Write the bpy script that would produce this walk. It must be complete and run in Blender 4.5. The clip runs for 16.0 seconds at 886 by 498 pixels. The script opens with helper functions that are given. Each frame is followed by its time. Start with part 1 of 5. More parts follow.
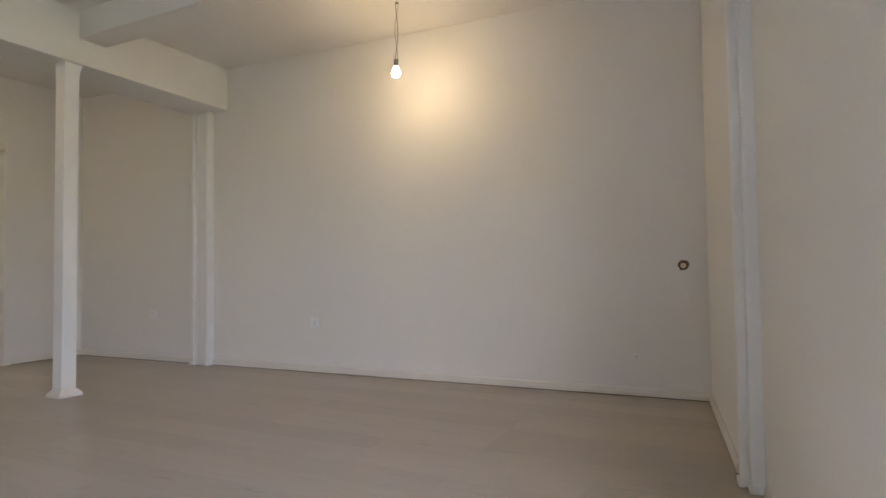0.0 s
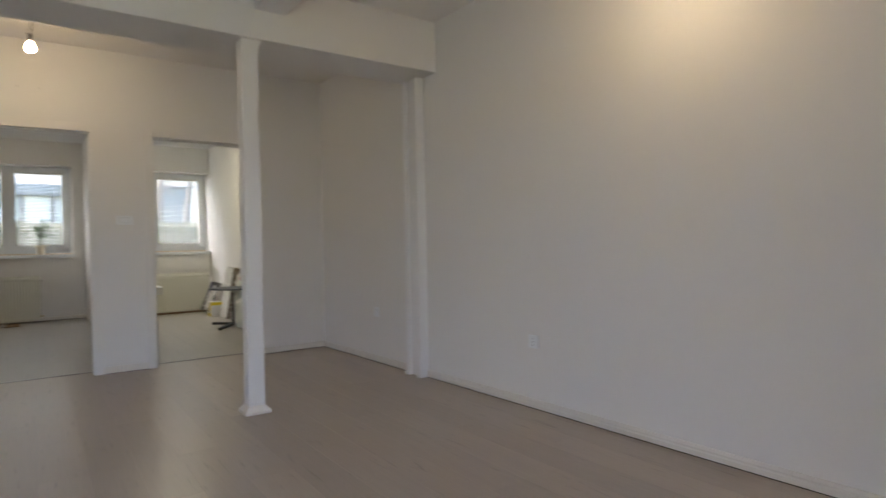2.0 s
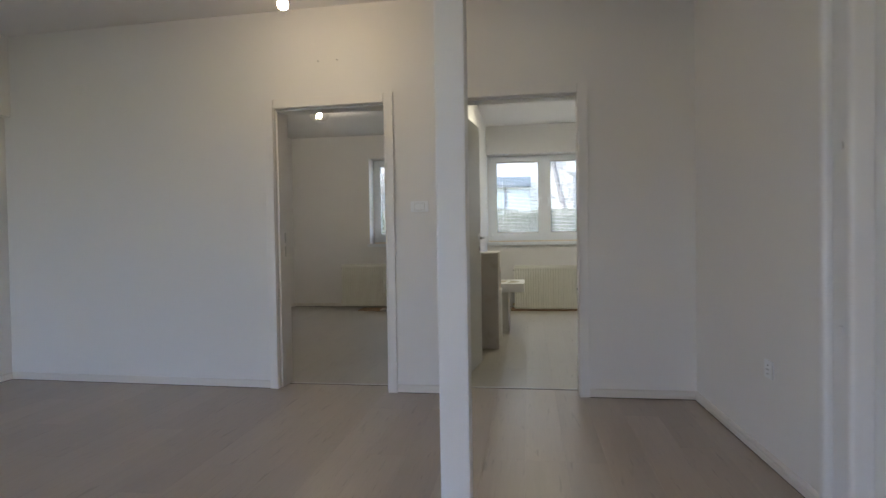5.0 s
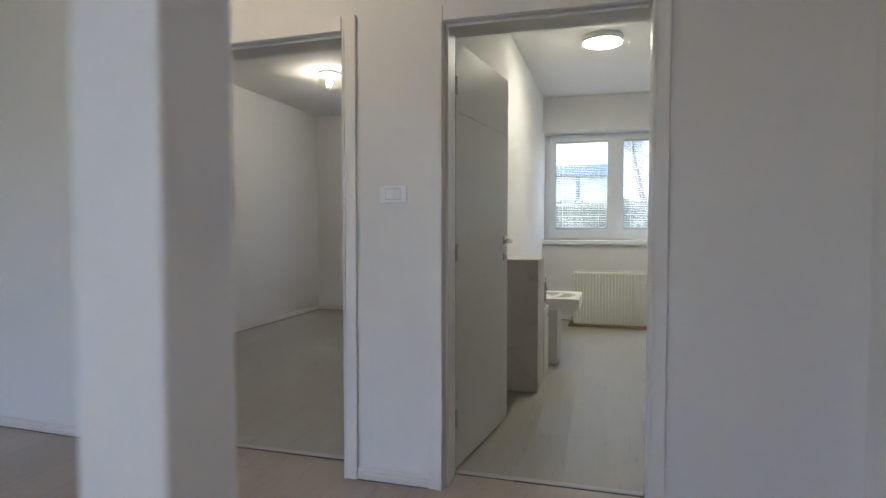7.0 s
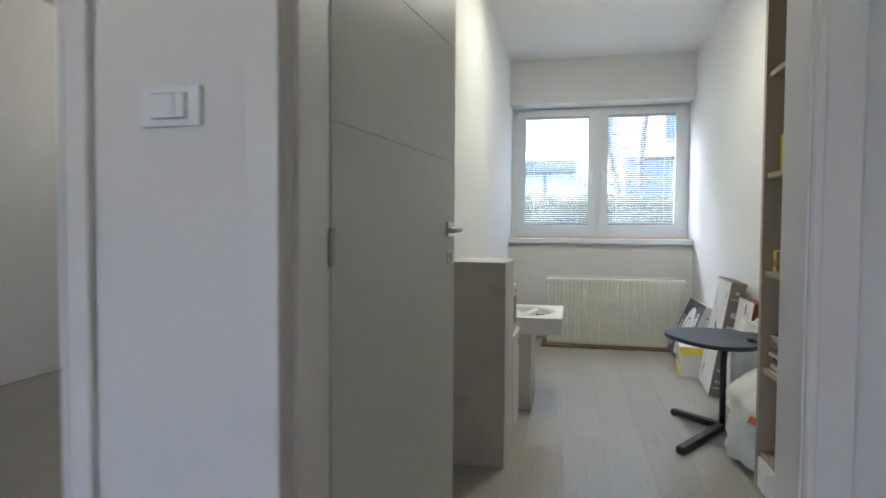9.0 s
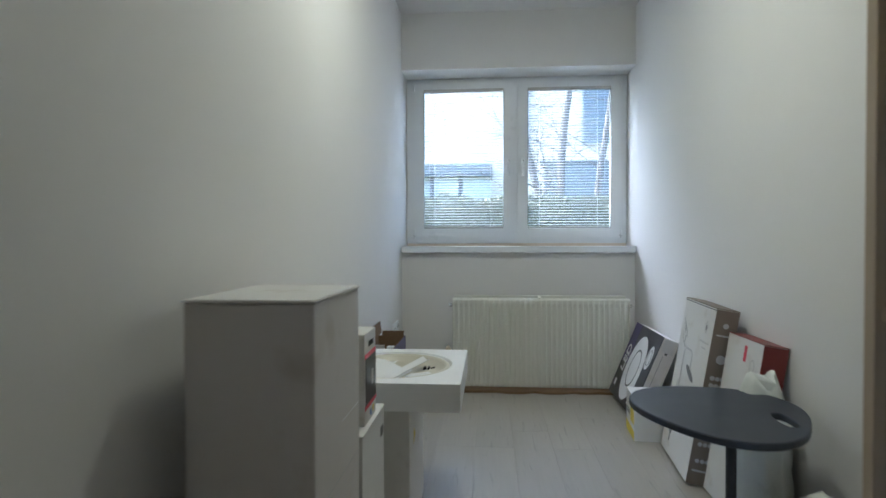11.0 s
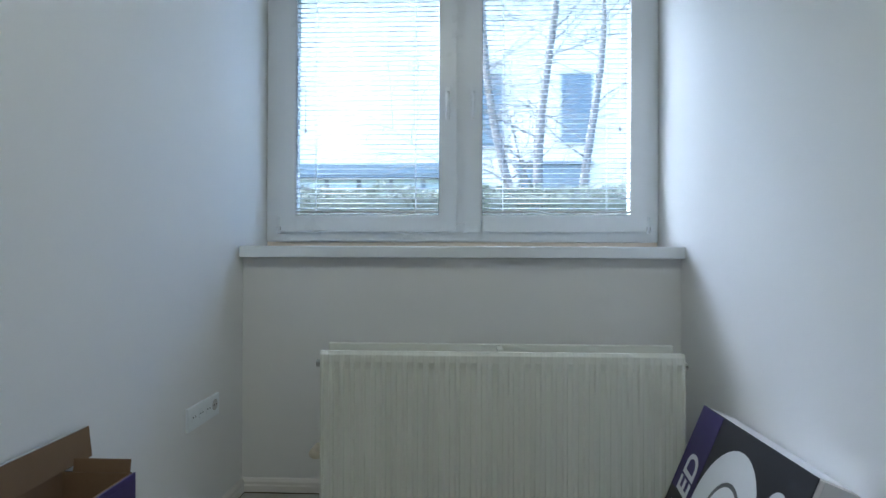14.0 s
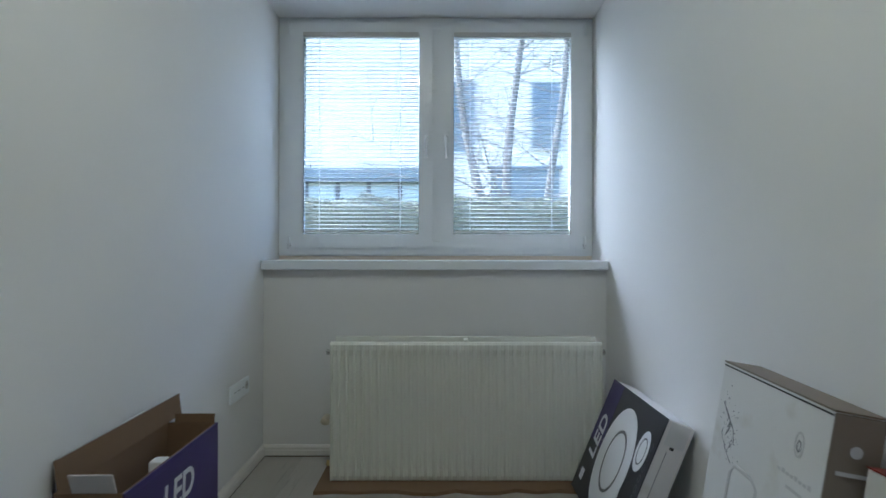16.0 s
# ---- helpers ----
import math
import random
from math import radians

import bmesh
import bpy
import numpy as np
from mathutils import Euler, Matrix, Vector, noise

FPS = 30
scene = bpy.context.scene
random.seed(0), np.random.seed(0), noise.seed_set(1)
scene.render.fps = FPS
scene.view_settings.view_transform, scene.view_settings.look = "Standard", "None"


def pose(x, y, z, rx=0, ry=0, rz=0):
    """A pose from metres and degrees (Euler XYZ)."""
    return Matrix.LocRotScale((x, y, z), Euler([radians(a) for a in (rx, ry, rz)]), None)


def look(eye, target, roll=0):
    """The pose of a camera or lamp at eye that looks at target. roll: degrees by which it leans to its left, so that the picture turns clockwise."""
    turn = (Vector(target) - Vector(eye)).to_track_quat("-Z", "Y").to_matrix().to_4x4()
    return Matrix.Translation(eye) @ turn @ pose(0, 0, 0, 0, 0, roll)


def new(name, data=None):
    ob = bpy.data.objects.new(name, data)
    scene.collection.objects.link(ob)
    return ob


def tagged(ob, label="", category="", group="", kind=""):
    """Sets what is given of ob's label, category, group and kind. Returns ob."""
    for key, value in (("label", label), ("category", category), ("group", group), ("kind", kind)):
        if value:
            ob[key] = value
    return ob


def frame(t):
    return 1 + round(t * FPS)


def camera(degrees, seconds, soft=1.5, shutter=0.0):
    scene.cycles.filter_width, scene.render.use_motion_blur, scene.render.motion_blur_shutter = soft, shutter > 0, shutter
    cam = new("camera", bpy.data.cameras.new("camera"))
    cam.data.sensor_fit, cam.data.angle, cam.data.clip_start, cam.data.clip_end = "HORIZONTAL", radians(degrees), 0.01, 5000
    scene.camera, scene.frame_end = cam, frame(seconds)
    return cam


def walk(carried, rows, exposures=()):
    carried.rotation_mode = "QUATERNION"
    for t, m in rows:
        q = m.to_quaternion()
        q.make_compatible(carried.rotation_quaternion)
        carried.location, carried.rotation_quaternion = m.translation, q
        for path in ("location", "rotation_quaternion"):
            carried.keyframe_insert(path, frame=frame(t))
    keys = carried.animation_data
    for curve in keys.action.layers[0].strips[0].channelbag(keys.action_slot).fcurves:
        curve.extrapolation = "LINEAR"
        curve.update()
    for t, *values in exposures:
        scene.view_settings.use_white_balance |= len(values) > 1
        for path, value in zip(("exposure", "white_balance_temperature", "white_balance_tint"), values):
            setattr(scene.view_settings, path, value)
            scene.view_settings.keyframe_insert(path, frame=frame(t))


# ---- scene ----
cam = camera(75.2, 16.0, shutter=0.4)
PATH = [
    (0, (-3.785, -5.995, 0.838), (-1.983, -5.130, 0.910), -0.7),
    (0.5, (-3.460, -5.919, 0.926), (-1.680, -5.010, 0.963), -0.9),
    (1, (-3.097, -5.776, 0.980), (-1.418, -4.690, 0.991), -1.3),
    (1.5, (-2.761, -5.683, 1.032), (-1.261, -4.360, 1.015), -1.3),
    (2, (-2.426, -5.523, 1.032), (-1.266, -3.895, 1.013), -1.1),
    (2.5, (-2.183, -5.337, 1.027), (-1.364, -3.512, 1.009), -0.9),
    (3, (-1.931, -5.123, 1.023), (-1.445, -3.183, 1.000), -1.1),
    (3.5, (-1.700, -4.897, 1.028), (-1.490, -2.908, 1.001), -1.0),
    (4, (-1.449, -4.571, 1.065), (-1.449, -2.572, 1.037), -1.0),
    (4.5, (-1.218, -4.230, 1.062), (-1.380, -2.237, 1.030), -1.1),
    (6.8, (-0.888, -2.509, 1.148), (-1.434, -0.587, 1.066), 0.1),
    (7, (-0.889, -2.36, 1.136), (-1.441, -0.439, 1.061), -0.0),
    (7.5, (-0.899, -1.938, 1.107), (-1.491, -0.028, 1.036), -0.3),
    (8, (-0.953, -1.613, 1.092), (-1.582, 0.284, 1.023), -0.3),
    (8.5, (-1.019, -1.308, 1.066), (-1.596, 0.606, 0.999), -0.1),
    (9, (-1.071, -0.935, 1.059), (-1.503, 1.017, 0.991), 0.4),
    (11.3, (-0.981, 0.803, 1.03), (-1.142, 2.796, 0.997), -0.2),
    (11.5, (-0.899, 1.008, 1.043), (-1.089, 2.998, 0.993), -0.0),
    (12, (-0.861, 1.405, 1.013), (-1.037, 3.397, 0.974), 0.3),
    (12.5, (-0.828, 1.797, 0.99), (-0.995, 3.79, 0.961), 0.5),
    (13, (-0.817, 2.162, 1.02), (-0.95, 4.158, 0.98), 0.1),
    (13.5, (-0.812, 2.432, 0.992), (-0.891, 4.43, 0.969), 0.3),
    (14, (-0.789, 2.56, 0.954), (-0.868, 4.559, 0.965), 0.2),
    (14.5, (-0.786, 2.556, 0.989), (-0.803, 4.556, 0.985), 0.1),
    (15, (-0.78, 2.438, 1.007), (-0.778, 4.438, 1.008), 0.1),
    (15.5, (-0.765, 2.183, 1.015), (-0.76, 4.183, 1.021), 0.1),
    (16, (-0.786, 1.935, 1.028), (-0.779, 3.935, 1.033), 0.1),
]
# the clip's camera opens up and cools its picture from room to room
EXPOSURES = [(0, 4.57, 6850, 14), (2, 4.26, 6500, 14), (4.5, 4.27, 6120, 14), (7, 4.52, 5720, 14), (9, 4.6, 5480, 13), (11.5, 4.07, 5130, 10), (14.5, 4.0, 4950, 9), (16, 3.8, 5020, 9)]
walk(cam, [(t, look(eye, target, roll)) for t, eye, target, roll in PATH], EXPOSURES)

# ---- light ----
world = bpy.data.worlds.new("sky")
scene.world = world
world.use_nodes = True
wn = world.node_tree.nodes
sky = wn.new("ShaderNodeTexSky")
sky.sky_type, sky.sun_disc = "NISHITA", False
sky.sun_elevation, sky.sun_rotation = radians(53), radians(-67)
sky.air_density, sky.dust_density, sky.ozone_density = 0.8, 5.0, 0.4
wn["Background"].inputs["Strength"].default_value = 0.14
world.node_tree.links.new(sky.outputs[0], wn["Background"].inputs["Color"])

sun = new("sun", bpy.data.lights.new("sun", "SUN"))
sun.data.energy, sun.data.angle, sun.data.color = 0.5, radians(70), (1.0, 0.98, 0.96)
sun.matrix_world = look((-14, 6, 20), (0, 0, 0))


# ---- materials ----
def material(name, color, rough=0.6, vary=0.06, scale=3.0, grain=60.0, bump=0.1, metal=0.0, stretch=(1, 1, 1), depth=0.002, dirt=None, rand=0.0):
    """A surface with variation at two scales, fine relief, and tone that may change from piece to piece."""
    m = bpy.data.materials.new(name)
    m.use_nodes = True
    n, l = m.node_tree.nodes, m.node_tree.links
    b = n["Principled BSDF"]
    b.inputs["Metallic"].default_value = metal
    co = n.new("ShaderNodeTexCoord")
    mp = n.new("ShaderNodeMapping")
    mp.inputs["Scale"].default_value = stretch
    l.new(co.outputs["Object"], mp.inputs["Vector"])
    big, small = n.new("ShaderNodeTexNoise"), n.new("ShaderNodeTexNoise")
    big.inputs["Scale"].default_value, big.inputs["Detail"].default_value = scale, 4
    small.inputs["Scale"].default_value, small.inputs["Detail"].default_value = grain, 3
    l.new(mp.outputs[0], big.inputs["Vector"])
    l.new(mp.outputs[0], small.inputs["Vector"])
    mix = n.new("ShaderNodeMix")
    mix.data_type = "RGBA"
    mix.inputs["A"].default_value = [c * (1 - vary) for c in color] + [1]
    mix.inputs["B"].default_value = [min(1, c * (1 + vary)) for c in color] + [1]
    add = n.new("ShaderNodeMath")
    add.operation = "MULTIPLY_ADD"
    add.inputs[1].default_value = 0.35
    l.new(small.outputs["Fac"], add.inputs[0])
    half = n.new("ShaderNodeMath")
    half.operation = "MULTIPLY"
    half.inputs[1].default_value = 0.65
    l.new(big.outputs["Fac"], half.inputs[0])
    l.new(half.outputs[0], add.inputs[2])
    l.new(add.outputs[0], mix.inputs["Factor"])
    out = mix.outputs["Result"]
    if dirt:
        spot = n.new("ShaderNodeTexNoise")
        spot.inputs["Scale"].default_value, spot.inputs["Detail"].default_value = scale * 2.3, 6
        l.new(mp.outputs[0], spot.inputs["Vector"])
        ramp = n.new("ShaderNodeValToRGB")
        ramp.color_ramp.elements[0].position, ramp.color_ramp.elements[1].position = 0.58, 0.75
        l.new(spot.outputs["Fac"], ramp.inputs[0])
        dm = n.new("ShaderNodeMix")
        dm.data_type = "RGBA"
        dm.inputs["B"].default_value = (*dirt, 1)
        l.new(ramp.outputs[0], dm.inputs["Factor"])
        l.new(out, dm.inputs["A"])
        out = dm.outputs["Result"]
    if rand:
        info, hsv, rg = n.new("ShaderNodeObjectInfo"), n.new("ShaderNodeHueSaturation"), n.new("ShaderNodeMapRange")
        rg.inputs["To Min"].default_value, rg.inputs["To Max"].default_value = 1 - rand, 1 + rand
        l.new(info.outputs["Random"], rg.inputs["Value"])
        l.new(rg.outputs[0], hsv.inputs["Value"])
        l.new(out, hsv.inputs["Color"])
        out = hsv.outputs["Color"]
    l.new(out, b.inputs["Base Color"])
    rr = n.new("ShaderNodeMapRange")
    rr.inputs["To Min"].default_value, rr.inputs["To Max"].default_value = max(0.02, rough - 0.08), min(1, rough + 0.08)
    l.new(big.outputs["Fac"], rr.inputs["Value"])
    l.new(rr.outputs[0], b.inputs["Roughness"])
    if bump:
        bp = n.new("ShaderNodeBump")
        bp.inputs["Strength"].default_value, bp.inputs["Distance"].default_value = bump, depth
        l.new(small.outputs["Fac"], bp.inputs["Height"])
        l.new(bp.outputs[0], b.inputs["Normal"])
    return m


def glowing(name, color, strength):
    m = bpy.data.materials.new(name)
    m.use_nodes = True
    b = m.node_tree.nodes["Principled BSDF"]
    b.inputs["Base Color"].default_value = (0.9, 0.9, 0.88, 1)
    b.inputs["Emission Color"].default_value = (*color, 1)
    b.inputs["Emission Strength"].default_value = strength
    return m


def clear_glass(name, tint=(1, 1, 1), gloss=0.06):
    """A thin pane: nearly all passes straight through, a little is mirrored."""
    m = bpy.data.materials.new(name)
    m.use_nodes = True
    n, l = m.node_tree.nodes, m.node_tree.links
    n.remove(n["Principled BSDF"])
    t, g, x = n.new("ShaderNodeBsdfTransparent"), n.new("ShaderNodeBsdfGlossy"), n.new("ShaderNodeMixShader")
    t.inputs["Color"].default_value = (*tint, 1)
    g.inputs["Roughness"].default_value = 0.02
    x.inputs[0].default_value = gloss
    l.new(t.outputs[0], x.inputs[1])
    l.new(g.outputs[0], x.inputs[2])
    l.new(x.outputs[0], n["Material Output"].inputs["Surface"])
    return m


def plank_material(name, pale, dark, rand):
    """Bleached oak laminate: long streaks, fine dark pores and knots along the board."""
    m = bpy.data.materials.new(name)
    m.use_nodes = True
    n, l = m.node_tree.nodes, m.node_tree.links
    b = n["Principled BSDF"]
    co, info = n.new("ShaderNodeTexCoord"), n.new("ShaderNodeObjectInfo")
    shift = n.new("ShaderNodeVectorMath")
    shift.operation = "SCALE"
    comb = n.new("ShaderNodeCombineXYZ")
    for k in "XYZ":
        l.new(info.outputs["Random"], comb.inputs[k])
    l.new(comb.outputs[0], shift.inputs[0])
    shift.inputs["Scale"].default_value = 37.0
    plus = n.new("ShaderNodeVectorMath")
    l.new(co.outputs["Object"], plus.inputs[0])
    l.new(shift.outputs[0], plus.inputs[1])

    def streak(sx, sy, scale, detail):
        mp, t = n.new("ShaderNodeMapping"), n.new("ShaderNodeTexNoise")
        mp.inputs["Scale"].default_value = (sx, sy, 1)
        l.new(plus.outputs[0], mp.inputs["Vector"])
        l.new(mp.outputs[0], t.inputs["Vector"])
        t.inputs["Scale"].default_value, t.inputs["Detail"].default_value, t.inputs["Distortion"].default_value = scale, detail, 0.6
        return t.outputs["Fac"]

    broad, fine, pore = streak(1, 0.16, 9, 4), streak(1, 0.05, 70, 3), streak(1, 0.09, 45, 5)
    mix = n.new("ShaderNodeMix")
    mix.data_type = "RGBA"
    mix.inputs["A"].default_value, mix.inputs["B"].default_value = (*dark, 1), (*pale, 1)
    s = n.new("ShaderNodeMath")
    s.operation = "MULTIPLY_ADD"
    s.inputs[1].default_value, s.inputs[2].default_value = 0.45, 0.0
    l.new(fine, s.inputs[0])
    s2 = n.new("ShaderNodeMath")
    s2.operation = "MULTIPLY_ADD"
    s2.inputs[1].default_value = 0.75
    l.new(broad, s2.inputs[0])
    l.new(s.outputs[0], s2.inputs[2])
    l.new(s2.outputs[0], mix.inputs["Factor"])
    ramp = n.new("ShaderNodeValToRGB")
    ramp.color_ramp.elements[0].position, ramp.color_ramp.elements[1].position = 0.62, 0.72
    l.new(pore, ramp.inputs[0])
    weak = n.new("ShaderNodeMath")
    weak.operation = "MULTIPLY"
    weak.inputs[1].default_value = 0.35
    l.new(ramp.outputs[0], weak.inputs[0])
    dm = n.new("ShaderNodeMix")
    dm.data_type = "RGBA"
    dm.inputs["B"].default_value = (*[c * 0.45 for c in dark], 1)
    l.new(weak.outputs[0], dm.inputs["Factor"])
    l.new(mix.outputs["Result"], dm.inputs["A"])
    hsv, rg = n.new("ShaderNodeHueSaturation"), n.new("ShaderNodeMapRange")
    rg.inputs["To Min"].default_value, rg.inputs["To Max"].default_value = 1 - rand, 1 + rand
    l.new(info.outputs["Random"], rg.inputs["Value"])
    l.new(rg.outputs[0], hsv.inputs["Value"])
    l.new(dm.outputs["Result"], hsv.inputs["Color"])
    l.new(hsv.outputs["Color"], b.inputs["Base Color"])
    rr = n.new("ShaderNodeMapRange")
    rr.inputs["To Min"].default_value, rr.inputs["To Max"].default_value = 0.26, 0.4
    l.new(broad, rr.inputs["Value"])
    l.new(rr.outputs[0], b.inputs["Roughness"])
    bp = n.new("ShaderNodeBump")
    bp.inputs["Strength"].default_value, bp.inputs["Distance"].default_value = 0.12, 0.001
    l.new(fine, bp.inputs["Height"])
    l.new(bp.outputs[0], b.inputs["Normal"])
    return m


PAINT = material("white_wall_paint", (0.80, 0.79, 0.775), 0.75, 0.025, 1.3, 220, 0.12, depth=0.0012)
CEIL = material("white_ceiling_paint", (0.80, 0.785, 0.765), 0.85, 0.02, 1.1, 180, 0.1, depth=0.001)
GLOSSWHITE = material("white_enamel_paint", (0.81, 0.81, 0.815), 0.45, 0.03, 2.0, 90, 0.08, depth=0.0008)
TRIM = material("white_foil_trim", (0.80, 0.785, 0.765), 0.4, 0.025, 4, 120, 0.05, depth=0.0005)
SKIRT = material("white_skirting_foil", (0.74, 0.71, 0.67), 0.42, 0.05, 5, 90, 0.05, depth=0.0005)
LEAF = material("grey_white_door_lacquer", (0.66, 0.66, 0.63), 0.36, 0.02, 2, 150, 0.03, depth=0.0004)
PVC = material("white_pvc", (0.84, 0.865, 0.89), 0.3, 0.02, 3, 60, 0.0)
RUBBER = material("black_rubber_seal", (0.02, 0.02, 0.022), 0.6, 0.1)
DARKGAP = material("dark_joint_shadow_board", (0.05, 0.04, 0.035), 0.8, 0.1)
STEEL = material("brushed_steel", (0.55, 0.54, 0.52), 0.3, 0.06, 8, 200, 0.05, metal=1.0, stretch=(1, 8, 1))
BRASS = material("brass_fitting", (0.6, 0.48, 0.25), 0.4, 0.1, metal=0.8)
RADI = material("cream_radiator_enamel", (0.74, 0.74, 0.67), 0.35, 0.04, 4, 80, 0.04, depth=0.0005)
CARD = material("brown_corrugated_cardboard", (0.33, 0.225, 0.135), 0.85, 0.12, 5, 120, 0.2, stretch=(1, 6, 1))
CARDDEEP = material("dark_brown_carton_and_shaded_sheet", (0.20, 0.125, 0.068), 0.85, 0.12, 5, 120, 0.2, stretch=(1, 6, 1))
CARDDARK = material("dark_cardboard_edge", (0.12, 0.075, 0.045), 0.9, 0.2, 12)
BOXWHITE = material("white_printed_carton", (0.72, 0.71, 0.69), 0.55, 0.04, 4, 100, 0.06, dirt=(0.60, 0.57, 0.52))
BOXGREY = material("greyish_white_carton", (0.62, 0.59, 0.57), 0.6, 0.05, 3, 100, 0.08, dirt=(0.52, 0.48, 0.44))
NAVY = material("dark_violet_carton_print", (0.018, 0.0175, 0.026), 0.32, 0.12, 4, 80, 0.05)
PURPLE = material("purple_carton_print", (0.04, 0.026, 0.13), 0.38, 0.12, 4, 80, 0.05)
TAUPE = material("taupe_carton_print", (0.21, 0.17, 0.135), 0.5, 0.06, 5, 80, 0.05)
DEEPRED = material("dark_red_carton_print", (0.20, 0.028, 0.022), 0.42, 0.08, 5, 80, 0.05)
YELLOW = material("yellow_carton_print", (0.75, 0.58, 0.02), 0.45, 0.05, 5)
PINKRED = material("red_print", (0.62, 0.04, 0.08), 0.45, 0.06, 5)
INKGREY = material("grey_ink", (0.16, 0.16, 0.17), 0.5, 0.1, 9)
INKPALE = material("pale_ink", (0.55, 0.54, 0.53), 0.5, 0.05, 9)
INKWHITE = material("white_ink", (0.78, 0.78, 0.80), 0.4, 0.03, 9)
INKBLACK = material("black_ink", (0.02, 0.02, 0.022), 0.4, 0.1, 9)
INKGREEN = material("green_ink", (0.16, 0.34, 0.06), 0.4, 0.1, 9)
INKBLUE = material("blue_ink", (0.06, 0.22, 0.55), 0.4, 0.1, 9)
FOAM = material("white_polystyrene", (0.84, 0.85, 0.86), 0.7, 0.02, 6, 260, 0.35, depth=0.0015)
CERAMIC = material("cream_ceramic", (0.60, 0.57, 0.48), 0.42, 0.04, 5, 60, 0.02)
PAPER = material("white_paper", (0.80, 0.81, 0.82), 0.6, 0.04, 10, 70, 0.05)
SLATE = material("dark_blue_grey_table_lacquer", (0.03, 0.037, 0.052), 0.45, 0.08, 5, 300, 0.08, depth=0.0005)
BLACKMETAL = material("black_powder_coat", (0.022, 0.022, 0.026), 0.45, 0.15, 8, 300, 0.1)
OAK = material("light_oak_veneer", (0.42, 0.33, 0.23), 0.5, 0.14, 5, 50, 0.08, stretch=(12, 12, 0.7), depth=0.0006)
OAKDARK = material("greyed_oak_back_panel", (0.27, 0.215, 0.16), 0.55, 0.12, 5, 50, 0.08, stretch=(12, 12, 0.7), depth=0.0006)
LENS = material("milky_bag_film", (0.76, 0.78, 0.73), 0.3, 0.12, 7, 30, 0.3, depth=0.004)
ORANGE = material("orange_print", (0.80, 0.16, 0.03), 0.45, 0.05, 8)
TERRA = material("cream_plant_pot", (0.62, 0.55, 0.42), 0.5, 0.08, 8, 70, 0.05)
GREEN = material("houseplant_leaf", (0.055, 0.13, 0.035), 0.45, 0.3, 14, 60, 0.1)
STEM = material("green_brown_stem", (0.10, 0.10, 0.05), 0.7, 0.2, 20)
SOIL = material("potting_soil", (0.05, 0.035, 0.025), 0.95, 0.3, 40, 120, 0.5)
BARK = material("grey_brown_bark", (0.23, 0.21, 0.195), 0.9, 0.25, 6, 40, 0.6, stretch=(1, 1, 0.3), depth=0.01)
HEDGE = material("evergreen_hedge_leaf", (0.21, 0.22, 0.17), 0.5, 0.45, 8, 60, 0.1)
RENDERED = material("white_facade_render", (0.83, 0.74, 0.635), 0.9, 0.03, 0.7, 30, 0.15)
GREYPANEL = material("blue_grey_facade_panel", (0.22, 0.25, 0.27), 0.6, 0.05, 1.2, 30, 0.05)
PALEPANEL = material("pale_grey_green_panel", (0.58, 0.62, 0.60), 0.6, 0.05, 1.5, 30, 0.05)
ROOFGREY = material("grey_roof_metal", (0.20, 0.22, 0.25), 0.5, 0.08, 2, 30, 0.05)
SKYGLASS = material("window_glass_dark_room", (0.17, 0.20, 0.23), 0.12, 0.08, 2, 30, 0.0)
GRASS = material("winter_lawn", (0.09, 0.10, 0.045), 0.95, 0.3, 1.5, 30, 0.6, depth=0.02)
SCREED = material("sub_floor_screed", (0.30, 0.29, 0.27), 0.9, 0.1, 4)
PLANK = plank_material("bleached_oak_laminate", (0.47, 0.405, 0.345), (0.35, 0.295, 0.245), 0.065)
# the same laminate, with the window rooms' cooler daylight put into its colour
PLANKCOOL = plank_material("daylight_toned_oak_laminate", (0.45, 0.425, 0.38), (0.335, 0.31, 0.27), 0.05)
GLASS = clear_glass("window_pane_glass", (0.735, 0.76, 0.74), 0.025)
LAMPGLASS = clear_glass("clear_lamp_glass", (0.95, 0.95, 0.92), 0.12)
BULB = glowing("warm_bulb_glow", (1.0, 0.76, 0.45), 9.2)
BULBSOFT = glowing("warm_bulb_in_glass_glow", (1.0, 0.85, 0.6), 15)
DIFFUSER = glowing("led_diffuser_glow", (1.0, 0.91, 0.63), 3.3)
BLINDMAT = material("pale_blind_slat", (0.80, 0.83, 0.86), 0.4, 0.02, 5)


# ---- mesh helpers ----
def box(bm, x0, x1, y0, y1, z0, z1, m=None):
    mat = Matrix.Translation(((x0 + x1) / 2, (y0 + y1) / 2, (z0 + z1) / 2)) @ Matrix.Diagonal((x1 - x0, y1 - y0, z1 - z0, 1))
    return bmesh.ops.create_cube(bm, size=1, matrix=(m @ mat) if m else mat)["verts"]


def rbox(x0, x1, y0, y1, z0, z1, r=0.003, seg=2):
    """A box with rounded edges, as a mesh of its own."""
    bm = bmesh.new()
    box(bm, x0, x1, y0, y1, z0, z1)
    bmesh.ops.bevel(bm, geom=bm.edges[:], offset=min(r, (x1 - x0) / 2.1, (y1 - y0) / 2.1, (z1 - z0) / 2.1), segments=seg, affect="EDGES", profile=0.6)
    return bm


def boxes(*rows):
    bm = bmesh.new()
    for r in rows:
        box(bm, *r)
    return bm


